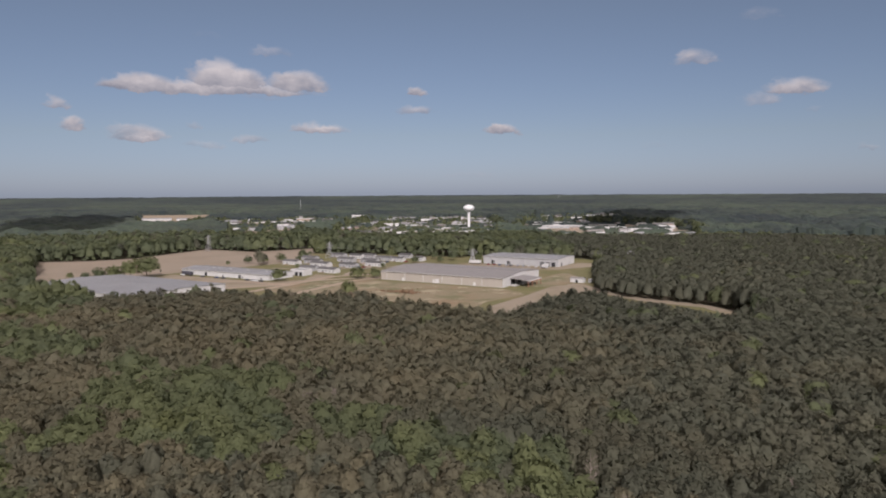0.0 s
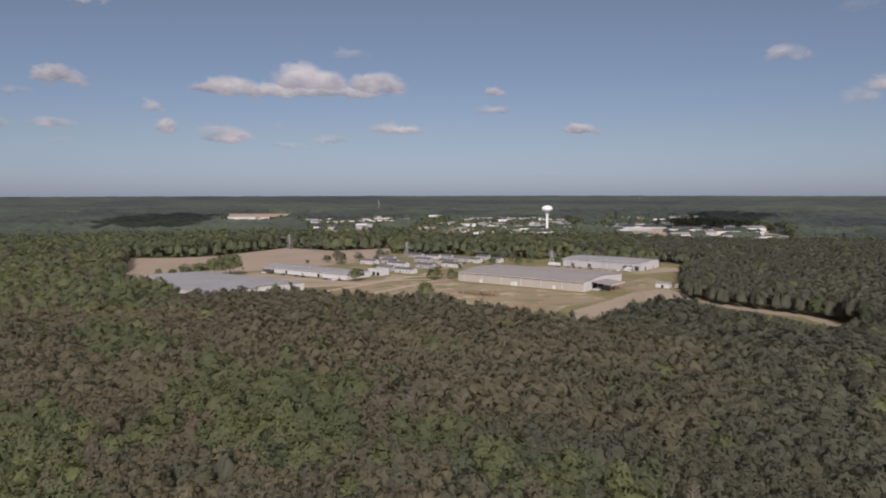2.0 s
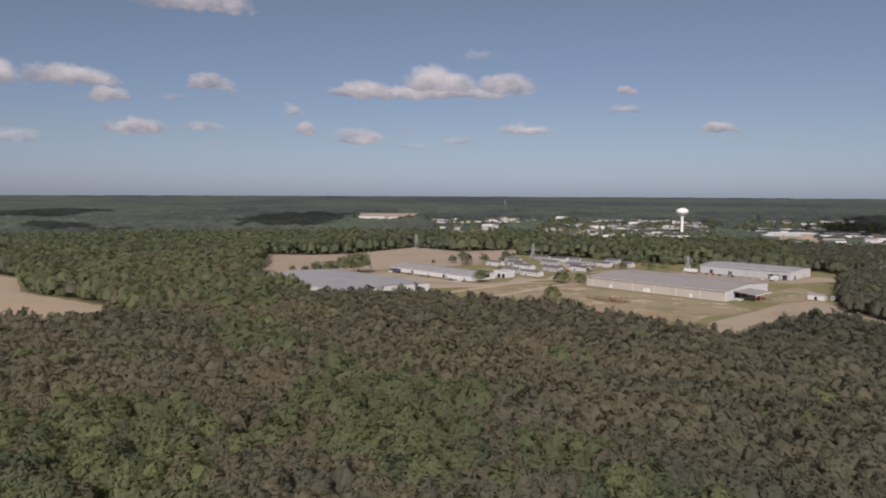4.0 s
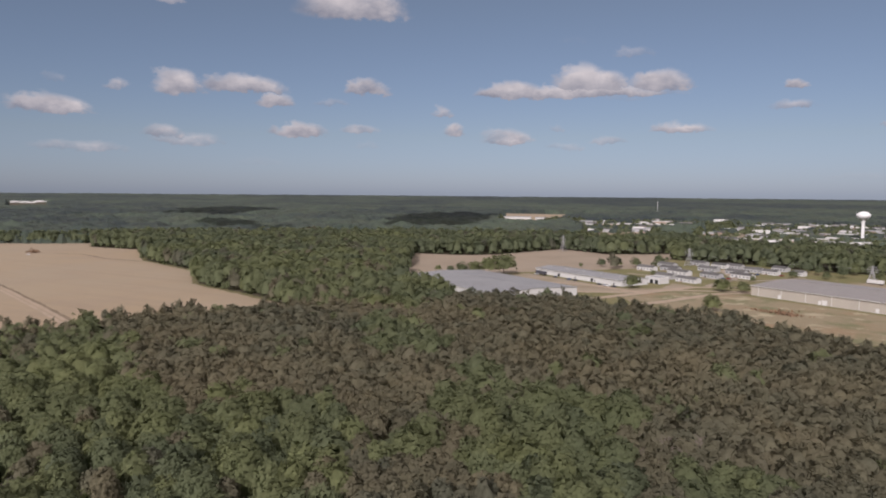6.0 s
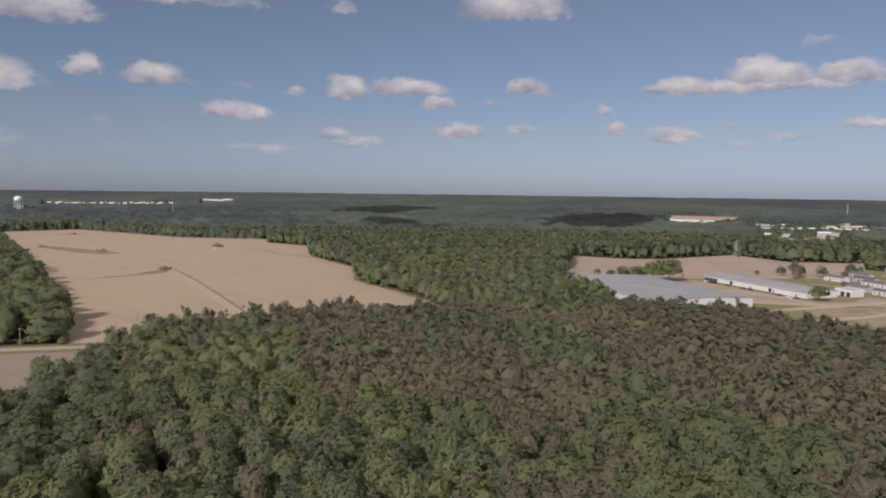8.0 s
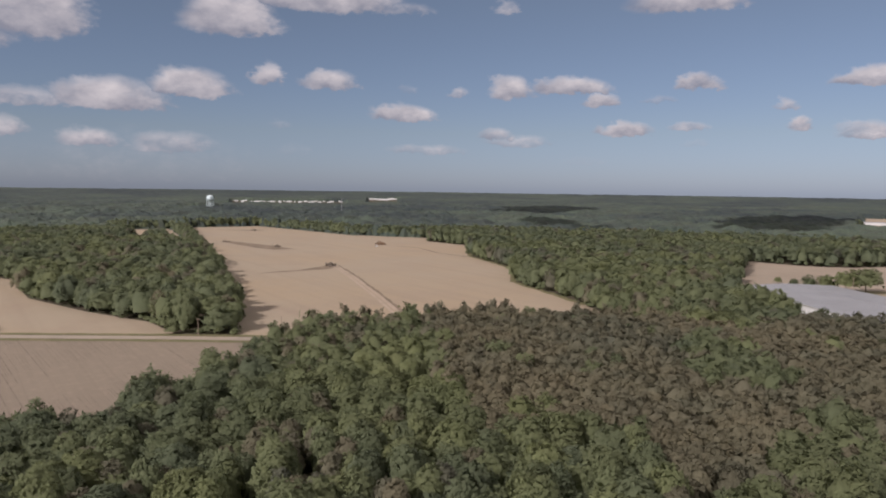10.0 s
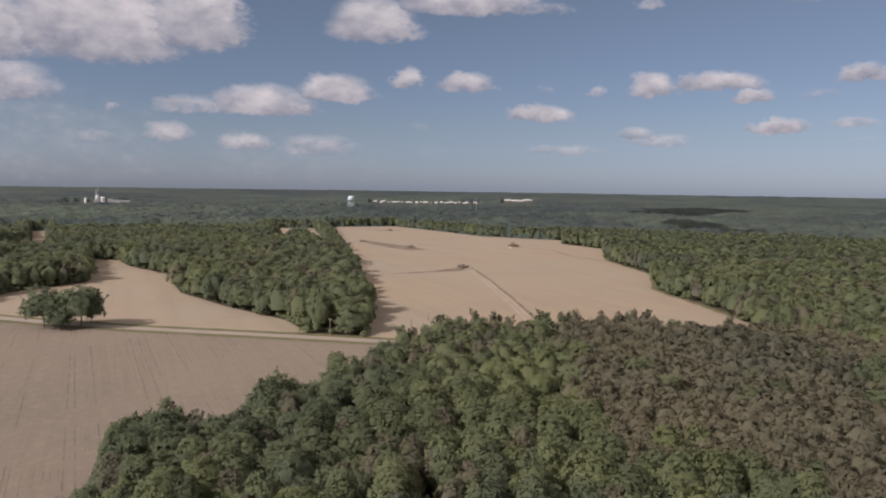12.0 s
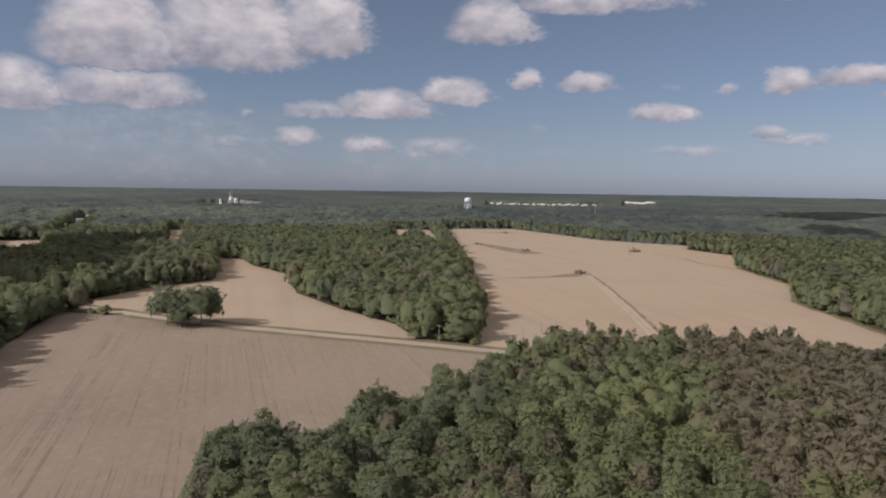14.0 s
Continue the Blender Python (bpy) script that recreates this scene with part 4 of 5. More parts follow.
def town_trees():
    """Shade trees between the houses of the town."""
    rng = np.random.default_rng(71)
    for poly, share in ((TOWN, 0.30), (TOWN_W, 0.26), (TOWN_N, 0.16)):
        xs, ys = [q[0] for q in poly], [q[1] for q in poly]
        p = scatter(min(xs), min(ys), max(xs), max(ys), 13, rng)
        p = p[inside(p[:, 0], p[:, 1], poly) & (rng.uniform(0, 1, len(p)) < share * 2 * value_noise(p[:, 0], p[:, 1], 60, 33))]
        grow("town_trees", "leaf", 2, p, rng.uniform(8, 14, len(p)), rng.uniform(6, 11, len(p)), rng, M_LEAF, "dark green shade trees among town houses")


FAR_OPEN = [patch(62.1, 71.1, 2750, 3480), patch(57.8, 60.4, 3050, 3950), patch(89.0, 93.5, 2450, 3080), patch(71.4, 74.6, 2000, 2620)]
plant_woods()
young_pines()
far_borders()
town_trees()
far_canopy()

# ---- buildings ----
U = Vector((0.862, -0.507, 0))      # along the fronts of the warehouses, to the right
TURN = math.degrees(math.atan2(U.y, U.x))


def warehouse(name, fx, fy, length, depth, high, rise, wall_mat, roof_mat, label, bay=6.0, doors=(), gable_doors=(), vents=0, door_mat=M_DARK):
    """A long low-gabled shed; (fx, fy) is its front right corner. x runs to the left end, y to the back."""
    w = empty(name, pose(fx, fy, 0, 0, 0, TURN), label, "warehouse")
    n = max(2, round(length / bay))
    step = length / n
    panel = None
    for side in (0, 1):
        for k in range(n):
            if panel is None:
                bm = box(-step + 0.015, 0, 0, -0.015, 0.25, high, 0.02)
                panel = part("wall_panel", bm, wall_mat, w)
            else:
                panel_k = new("wall_panel", panel.data)
                panel_k.parent = w
                panel_k.matrix_basis = pose(-k * step, side * (depth - 0.25), 0)
    for x0 in (-length, -0.25):
        part("gable_wall", prism([(0.27, 0), (depth - 0.27, 0), (depth - 0.27, high), (depth / 2, high + rise), (0.27, high)], x0, x0 + 0.25), M_WHITE, w)
    part("floor_slab", box(-length - 0.3, -0.3, -0.1, 0.3, depth + 0.3, 0.12), M_CONC, w)
    for s, nm in ((0, "roof_slope"), (1, "roof_slope")):
        bm = bmesh.new()
        y0, y1 = (-0.7, depth / 2) if s == 0 else (depth + 0.7, depth / 2)
        z0, z1 = high - 0.05, high + rise
        a = [bm.verts.new((x, y, z)) for x, y, z in ((-length - 0.4, y0, z0), (0.4, y0, z0), (0.4, y1, z1), (-length - 0.4, y1, z1))]
        b = [bm.verts.new(v.co + Vector((0, 0, 0.25))) for v in a]
        bm.faces.new(a[::-1])
        bm.faces.new(b)
        for k in range(4):
            bm.faces.new((a[k], a[(k + 1) % 4], b[(k + 1) % 4], b[k]))
        slope = part(nm, bm, roof_mat, w)
        seam = None
        for k in range(int(length / 4)):
            if seam is None:
                bm = bmesh.new()
                add_bar(bm, (0, y0, z0 + 0.27), (0, y1, z1 + 0.27), 0.16)
                seam = part("roof_seam", bm, roof_mat, slope)
            else:
                again = new("roof_seam", seam.data)
                again.parent = slope
                seam = again
            seam.matrix_basis = pose(-length + 2 + k * 4, 0, 0)
    part("ridge_cap", box(-length - 0.42, depth / 2 - 0.5, high + rise + 0.2, 0.42, depth / 2 + 0.5, high + rise + 0.36, 0.04), roof_mat, w)
    part("gutter", box(-length - 0.4, -0.95, high - 0.3, 0.4, -0.72, high - 0.02, 0.04), M_TRIM, w, "white eaves gutter")
    for k in range(0, n + 1, 3):
        part("downpipe", box(-k * step - 0.1, -0.30, 0.2, -k * step + 0.1, -0.03, high - 0.3), M_TRIM, w)
    for x, width, tall_d in doors:
        d = part("loading_door", box(-x - width, -0.12, 0.12, -x, -0.02, tall_d), door_mat, w)
        part("door_frame", box(-x - width - 0.2, -0.1, tall_d, -x + 0.2, -0.02, tall_d + 0.25), M_TRIM, d)
    for y, width, tall_d in gable_doors:
        part("loading_door", box(0.02, y, 0.12, 0.12, y + width, tall_d), M_DARK, w)
    for k in range(vents):
        x = -length * (k + 0.5) / vents
        part("roof_vent", lathe([(0.5, 0), (0.5, 0.7), (0.85, 0.75), (0.8, 1.15), (0.1, 1.3)], 10), M_STEEL, w).matrix_basis = pose(x, depth * 0.3, high + rise * 0.6 + 0.2)
    return w


main = warehouse("warehouse", 46.2, 540.0, 116, 72, 7.4, 2.2, M_BEIGE, M_ROOF, "long beige metal warehouse with a grey low-pitched roof", doors=((24, 2.2, 2.6), (58, 3.5, 3.2), (62, 2, 2.6), (92, 2.2, 2.6)), vents=0, door_mat=M_TRIM)
near = warehouse("warehouse", -205.0, 463.0, 129, 76, 6.0, 1.6, M_WHITE, M_ROOF_L, "low white metal warehouse with a pale grey roof behind pines", vents=0)
back = warehouse("warehouse", 113.5, 687.0, 83, 46, 7.6, 1.2, M_GREY_AND_SHADE, M_ROOF_L, "white warehouse with a pale roof and loading bays", doors=((3, 4, 4.5), (9, 4, 4.5), (15, 4, 4.5), (52, 3.5, 4), (70, 3.5, 4)), gable_doors=((8, 3, 3.5), (30, 1.2, 2.4)), vents=5)
long_shed = warehouse("office_shed", -150.0, 594.0, 110, 30, 4.8, 1.6, M_WHITE, M_ROOF_L, "long white metal shed with a pale grey roof", bay=5, doors=((8, 1.2, 2.2), (30, 1.4, 2.3), (33, 3, 3), (55, 1.2, 2.2), (76, 3, 3), (100, 1.2, 2.2)), vents=5)


def box_building(name, x, y, z, length, depth, high, turn, wall_mat, roof_mat, label, category="building", rise=0.0, windows=0, storeys=1, group="", doors=1):
    """A plain block building with a parapet or a gabled roof, windows and doors; (x, y) is the middle of its front."""
    b = empty(name, pose(x, y, z, 0, 0, turn), label, category, group)
    h2 = length / 2
    part("wall", box(-h2, 0, 0, h2, depth, high, 0.05), wall_mat, b)
    if rise:
        for s in (0, 1):
            y0, y1 = (-0.4, depth / 2) if s == 0 else (depth + 0.4, depth / 2)
            bm = bmesh.new()
            a = [bm.verts.new(q) for q in ((-h2 - 0.4, y0, high), (h2 + 0.4, y0, high), (h2 + 0.4, y1, high + rise), (-h2 - 0.4, y1, high + rise))]
            c = [bm.verts.new(v.co + Vector((0, 0, 0.18))) for v in a]
            bm.faces.new(a[::-1])
            bm.faces.new(c)
            for k in range(4):
                bm.faces.new((a[k], a[(k + 1) % 4], c[(k + 1) % 4], c[k]))
            part("roof_slope", bm, roof_mat, b)
        for x0 in (-h2, h2 - 0.2):
            part("gable", prism([(0.02, high), (depth - 0.02, high), (depth / 2, high + rise - 0.02)], x0, x0 + 0.2), wall_mat, b)
    else:
        part("roof", box(-h2 + 0.3, 0.3, high + 0.01, h2 - 0.3, depth - 0.3, high + 0.1), roof_mat, b)
        for x0, y0, x1, y1 in ((-h2 - 0.1, -0.1, h2 + 0.1, 0.25), (-h2 - 0.1, depth - 0.25, h2 + 0.1, depth + 0.1), (-h2 - 0.1, 0.26, -h2 + 0.25, depth - 0.26), (h2 - 0.25, 0.26, h2 + 0.1, depth - 0.26)):
            part("parapet", box(x0, y0, high - 0.3, x1, y1, high + 0.5), M_TRIM, b)
    if windows:
        for s in range(storeys):
            for k in range(windows):
                xx = -h2 + length * (k + 0.5) / windows
                zz = high * (s + 0.35) / storeys
                wd = part("window", box(xx - 0.6, -0.08, zz, xx + 0.6, -0.01, zz + 1.1), M_GLASS, b)
                part("window_frame", box(xx - 0.7, -0.06, zz - 0.12, xx + 0.7, -0.01, zz - 0.01), M_TRIM, wd)
    for k in range(doors):
        xx = -h2 + length * (k + 0.33) / doors
        part("door", box(xx - 0.5, -0.1, 0.1, xx + 0.5, -0.01, 2.1), M_DARK, b)
    return b


# annex of the long shed; near-black panels paint the shade inside two bays
annex = box_building("annex", -133.0, 629.0, 0, 15, 12, 5.0, TURN, M_WHITE, M_ROOF_L, "white flat-roofed annex with two dark open bays", "building", doors=0)
for k in (-1, 1):
    part("bay_opening", box(k * 2.6 - 1.7 + 2, -0.14, 0.1, k * 2.6 + 1.7 + 2, -0.01, 3.4), M_DARK, annex)

# open loading shed at the warehouse's gable


def loading_shed():
    s = empty("loading_shed", pose(46.2, 540, 0, 0, 0, TURN) @ Matrix.Translation((0.6, 12, 0)), "open loading shed with a grey roof on posts", "shed")
    bm = bmesh.new()
    a = [bm.verts.new(q) for q in ((0, 0, 6.2), (16, 0, 4.9), (16, 26, 4.9), (0, 26, 6.2))]
    c = [bm.verts.new(v.co + Vector((0, 0, 0.3))) for v in a]
    bm.faces.new(a[::-1])
    bm.faces.new(c)
    for k in range(4):
        bm.faces.new((a[k], a[(k + 1) % 4], c[(k + 1) % 4], c[k]))
    part("roof", bm, M_ROOF, s)
    part("fascia", box(15.9, -0.1, 4.5, 16.2, 26.1, 5.15), M_TRIM, s)
    for y in (0.3, 8.5, 17, 25.5):
        part("post", box(15.4, y - 0.2, 0, 15.8, y + 0.2, 4.9), M_RUST, s)
    # near-black panels on the closed gable wall stand for shaded bays
    for y in (2, 15):
        part("bay_opening", box(0.02, y, 0.1, 0.1, y + 7, 5), M_DARK, s)
    part("dock", box(0.2, 1, 0, 5, 25, 1.2), M_CONC, s)


loading_shed()


def crate_stack(x, y, turn, label, mat, n):
    s = empty("stack_of_frames", pose(x, y, 0, 0, 0, turn), label, "material stack")
    rnd = random.Random(n)
    for k in range(n):
        w, d, h = rnd.uniform(1.5, 3), rnd.uniform(1.2, 2.4), rnd.uniform(0.8, 2.6)
        part("bundle", box(k * 3.2, 0, 0, k * 3.2 + w, d, h, 0.06), mat, s)


crate_stack(72, 575, 55, "rust-red steel frames stacked by the shed", M_RUST, 6)
crate_stack(64, 556, 55, "pale crates stacked beneath the open shed", M_CONC, 4)


def storage_shed():
    s = empty("storage_shed", pose(114, 566, 0, 0, 0, TURN), "small white storage shed with a grey roof", "shed")
    part("wall", box(-11, 0, 0, 0, 6, 3.4, 0.04), M_WHITE, s)
    for y0, y1 in ((-0.3, 3), (6.3, 3)):
        bm = bmesh.new()
        a = [bm.verts.new(q) for q in ((-11.3, y0, 3.4), (0.3, y0, 3.4), (0.3, y1, 4.4), (-11.3, y1, 4.4))]
        c = [bm.verts.new(v.co + Vector((0, 0, 0.15))) for v in a]
        bm.faces.new(a[::-1])
        bm.faces.new(c)
        for k in range(4):
            bm.faces.new((a[k], a[(k + 1) % 4], c[(k + 1) % 4], c[k]))
        part("roof_slope", bm, M_ROOF, s)
    part("door", box(-6.5, -0.1, 0.1, -4.5, -0.01, 2.4), M_DARK, s)
    t = empty("cargo_box", pose(120.5, 566, 0, 0, 0, TURN), "small white cargo box beside the shed", "container")
    part("body", box(-2.4, 0, 0.3, 0, 6, 3.0, 0.05), M_WHITE, t)
    part("skid", box(-2.3, 0.5, 0, -2.0, 5.5, 0.3), M_DARK, t)
    part("skid", box(-0.4, 0.5, 0, -0.1, 5.5, 0.3), M_DARK, t)


storage_shed()


def mobile_home(x, y, turn, length, siding, k):
    h = box_building("mobile_home", x, y, 0.0, length, 8.2, 3.5, turn, siding, M_SHINGLE, "white-sided mobile home with a grey shingle roof", "house", rise=1.7, windows=5, group="homes behind the warehouses", doors=1)
    p = part("porch", box(-length * 0.17 - 1.6, -2.2, 0, -length * 0.17 + 1.6, -0.42, 0.7), M_WOOD, h, "grey wooden porch")
    part("step", box(-0.5 - length * 0.17, -2.8, 0, 0.5 - length * 0.17, -2.2, 0.35), M_WOOD, p)


def homes():
    rnd = random.Random(4)
    rows = ((-110, 650, 21), (-132, 668, 18), (-127, 706, 23), (-97, 694, 20), (-161, 727, 19), (-150, 770, 20), (-101, 790, 17), (-107, 752, 20), (-72, 706, 20), (-67, 764, 18), (-51, 751, 14), (-123, 804, 18), (-87, 790, 17), (-140, 735, 20), (-80, 735, 20), (-45, 790, 15), (-28, 757, 11))
    for k, (x, y, l) in enumerate(rows):
        # the greyer siding paints in the shade on the homes' fronts
        mobile_home(x, y, TURN + rnd.uniform(-3, 3), l, rnd.choice((M_WHITE, M_GREY_AND_SHADE, M_GREY_AND_SHADE)), k)


homes()


# ---- vehicles ----
PAINTS = [material("car_paint", c, rough=0.25, per_object=0.1) for c in ((0.75, 0.75, 0.74), (0.06, 0.06, 0.07), (0.35, 0.36, 0.38), (0.25, 0.04, 0.035), (0.05, 0.08, 0.16), (0.62, 0.60, 0.55))]


def car(k, x, y, turn):
    labels = ("white parked car on gravel", "black parked car on gravel", "silver parked car on gravel", "dark red parked car on gravel", "dark blue parked car on gravel", "beige parked car on gravel")
    c = empty("car", pose(x, y, 0.2, 0, 0, turn), labels[k % 6], "car", "parked cars")
    part("body", prism([(-2.2, 0.35), (2.2, 0.35), (2.25, 0.75), (1.2, 0.95), (-2.1, 1.0), (-2.25, 0.7)], -0.88, 0.88), PAINTS[k % 6], c)
    part("cabin", prism([(-1.9, 0.97), (1.1, 0.97), (0.4, 1.45), (-1.3, 1.48)], -0.76, 0.76), M_GLASS, c)
    part("roof", prism([(-1.25, 1.485), (0.38, 1.455), (0.3, 1.53), (-1.2, 1.55)], -0.72, 0.72), PAINTS[k % 6], c)
    for wx in (-0.8, 0.8):
        for wy in (-1.35, 1.35):
            w = part("wheel", lathe([(0.12, -0.1), (0.33, -0.1), (0.33, 0.1), (0.12, 0.1)], 12), M_TYRE, c)
            w.matrix_basis = pose(wx, wy, 0.33, 0, 90, 0)


def truck_trailer(x, y, turn, mat, label):
    t = empty("semi_trailer", pose(x, y, 0.18, 0, 0, turn), label, "trailer", "parked trailers")
    part("cargo_body", box(-1.25, -6.5, 1.1, 1.25, 6.5, 3.9, 0.05), mat, t)
    part("chassis", box(-0.5, -6.2, 0.8, 0.5, 6.2, 1.08), M_DARK, t)
    for wy in (-5.3, -4.1):
        for wx in (-1, 1):
            part("wheel", lathe([(0.2, -0.15), (0.5, -0.15), (0.5, 0.15), (0.2, 0.15)], 12), M_TYRE, t).matrix_basis = pose(wx, wy, 0.5, 0, 90, 0)
    part("landing_leg", box(-0.7, 3.4, 0, -0.5, 3.6, 0.8), M_STEEL, t)
    part("landing_leg", box(0.5, 3.4, 0, 0.7, 3.6, 0.8), M_STEEL, t)


rnd = random.Random(2)
for k in range(11):      # before the far warehouse
    o = Vector((102, 678, 0)) - U * (6.5 * k + rnd.uniform(-1, 1))
    car(rnd.randrange(6), o.x, o.y, TURN + rnd.choice((0, 180)) + rnd.uniform(-4, 4))
for k in range(7):
    o = Vector((45, 690, 0)) - U * (5.2 * k) + Vector((0, -14, 0))
    car(rnd.randrange(6), o.x, o.y, TURN + 90 + rnd.uniform(-4, 4))
for k, x in enumerate((2, 7, 11, 16, 40, 47, 62, 84)):      # along the long shed
    o = Vector((-152, 584, 0)) - U * x * 1.2
    car((1, 0, 2, 1, 1, 4, 1, 0)[k], o.x, o.y, TURN + 90 + rnd.uniform(-8, 8))
for x, y in ((-84, 690), (-80, 694), (-120, 690), (-60, 742), (-100, 740), (-40, 745)):
    car(rnd.randrange(6), x, y, TURN + rnd.uniform(-20, 20))
truck_trailer(100, 681, TURN, M_WHITE, "white box trailer parked at a loading bay")
truck_trailer(-234, 634, TURN + 90, PAINTS[1], "dark flat trailer parked beside the shed")
truck_trailer(33, 722, TURN + 90, M_WHITE, "white box trailer parked on gravel")


# ---- poles, pylons, towers ----
def pylon(x, y, high, turn):
    """A lattice transmission tower with three cross-arms."""
    t = empty("pylon", pose(x, y, 0, 0, 0, turn), "galvanised lattice transmission tower", "pylon", "power line towers")
    half = lambda z: 3.4 * (1 - z / (high * 0.62)) + 0.75 * z / (high * 0.62) if z < high * 0.62 else 0.75 - 0.55 * (z - high * 0.62) / (high * 0.38)
    lv = [high * q for q in (0, 0.16, 0.30, 0.42, 0.52, 0.62, 0.72, 0.82, 0.92, 1.0)]
    for sx, sy in ((1, 1), (-1, 1), (-1, -1), (1, -1)):
        bm = bmesh.new()
        for a, b in zip(lv, lv[1:]):
            add_bar(bm, (sx * half(a), sy * half(a), a), (sx * half(b), sy * half(b), b), 0.24)
        part("leg", bm, M_STEEL, t)
    for a, b in zip(lv, lv[1:]):
        for k in range(4):
            c0, c1 = ((1, 1), (-1, 1), (-1, -1), (1, -1))[k], ((1, 1), (-1, 1), (-1, -1), (1, -1))[(k + 1) % 4]
            for p, q in ((c0, c1), (c1, c0)):
                bm = bmesh.new()
                add_bar(bm, (p[0] * half(a), p[1] * half(a), a), (q[0] * half(b), q[1] * half(b), b), 0.13)
                part("brace", bm, M_STEEL, t)
    for z, w in ((high * 0.62, 4.2), (high * 0.76, 4.8), (high * 0.9, 3.6)):
        bm = bmesh.new()
        for s in (-1, 1):
            add_bar(bm, (0, 0, z + 1.2), (s * w, 0, z), 0.18)
            add_bar(bm, (0, -0.5, z), (s * w, 0, z), 0.18)
            add_bar(bm, (0, 0.5, z), (s * w, 0, z), 0.18)
        arm = part("cross_arm", bm, M_STEEL, t)
        for s in (-1, 1):
            part("insulator", lathe([(0.12, -1.4), (0.16, -0.7), (0.12, 0)], 8), M_DARK, arm).matrix_basis = pose(s * w, 0, z)


LINE = [(-303, 898), (-131, 800), (31, 735), (190, 706)]
for (x, y), high in zip(LINE, (21.0, 18.5, 15.0, 14.0)):
    pylon(x, y, high, -20)


def power_lines():
    for i, ((x0, y0), (x1, y1)) in enumerate(zip(LINE, LINE[1:])):
        for off, z in ((-4.4, 12), (4.4, 12)):
            bm = bmesh.new()
            pts = [(x0 + (x1 - x0) * k / 10 + off * 0.4, y0 + (y1 - y0) * k / 10 + off, z - 4 * 6 * (k / 10) * (1 - k / 10) / 4) for k in range(11)]
            for a, b in zip(pts, pts[1:]):
                add_bar(bm, a, b, 0.03)
            tagged(part("power_cable", bm, M_STEEL), "thin sagging power line cable", "cable", "power line cables")


power_lines()


def utility_pole(x, y, high, arm=True, turn=0):
    t = empty("utility_pole", pose(x, y, 0, 0, 0, turn), "weathered wooden utility pole", "pole", "utility poles")
    part("post", lathe([(0.2, 0), (0.17, high * 0.5), (0.13, high)], 8), M_WOOD, t)
    if arm:
        a = part("cross_arm", box(-1.3, -0.08, high - 0.8, 1.3, 0.08, high - 0.6), M_WOOD, t)
        for s in (-1.1, 0, 1.1):
            part("insulator", lathe([(0.06, 0), (0.08, 0.12), (0.05, 0.22)], 8), M_GLASS, a).matrix_basis = pose(s, 0, high - 0.6)


for x, y, h in ((-268, 606, 13), (-236, 640, 7), (-377, 151, 9), (-541, -21, 6.5), (245, 712, 15), (-376, 195, 5.6), (-371, 189, 2.6), (-905, -176, 17), (-955, -190, 18), (-1010, -205, 18), (-1085, -222, 18), (3, 640, 11), (-35, 690, 10)):
    utility_pole(x, y, h, h > 8, 30)


def water_tower(x, y, s):
    """A spheroid tank on a flared single stem."""
    t = empty("water_tower", pose(x, y, 0), "white spheroid water tower on a slim stem", "water tower")
    part("stem", lathe([(5.0, 0), (3.4, 2.5), (2.4, 6), (2.3, 30), (2.9, 34), (4.2, 37)], 24), M_TANK, t)
    pr = [(4.2, 36.8), (7.2, 38.0)]
    for k in range(0, 9):
        a = math.pi * (-0.32 + 0.82 * k / 8)
        pr.append((max(10.6 * math.cos(a), 0.15), 43.4 + 6.4 * math.sin(a)))
    part("tank", lathe(pr, 32), M_TANK, t)
    part("hatch", lathe([(0.7, 49.6), (0.7, 50.3), (0.2, 50.6)], 12), M_STEEL, t)
    part("ladder", box(2.35, -0.25, 3, 2.55, 0.25, 36), M_STEEL, t)


water_tower(49.7, 1354.0, 1)


def leg_tower():
    m = polar(72.45, 2590)
    t = empty("water_tower", m, "pale teal water tower on braced legs", "water tower")
    pr = [(1.2, 23), (8, 25.5), (11.2, 29)]
    pr += [(11.6, 30), (11.6, 36)] + [(11.6 * math.cos(a), 36 + 7 * math.sin(a)) for a in (0.3, 0.6, 0.9, 1.2, 1.5)]
    part("tank", lathe(pr, 32), M_TEAL, t)
    part("riser", lathe([(1.6, 0), (1.2, 23.2)], 16), M_TEAL, t)
    part("catwalk", lathe([(11.7, 29.4), (13.0, 29.4), (13.0, 30.4), (11.7, 30.4)], 32), M_TEAL, t)
    for k in range(8):
        a = k * math.pi / 4
        bm = bmesh.new()
        add_bar(bm, (13.5 * math.cos(a), 13.5 * math.sin(a), 0), (11.3 * math.cos(a), 11.3 * math.sin(a), 31), 1.1)
        part("leg", bm, M_TEAL, t)
        bm = bmesh.new()
        b = a + math.pi / 4
        add_bar(bm, (12.4 * math.cos(a), 12.4 * math.sin(a), 14), (12.4 * math.cos(b), 12.4 * math.sin(b), 14), 0.5)
        part("brace", bm, M_TEAL, t)


leg_tower()


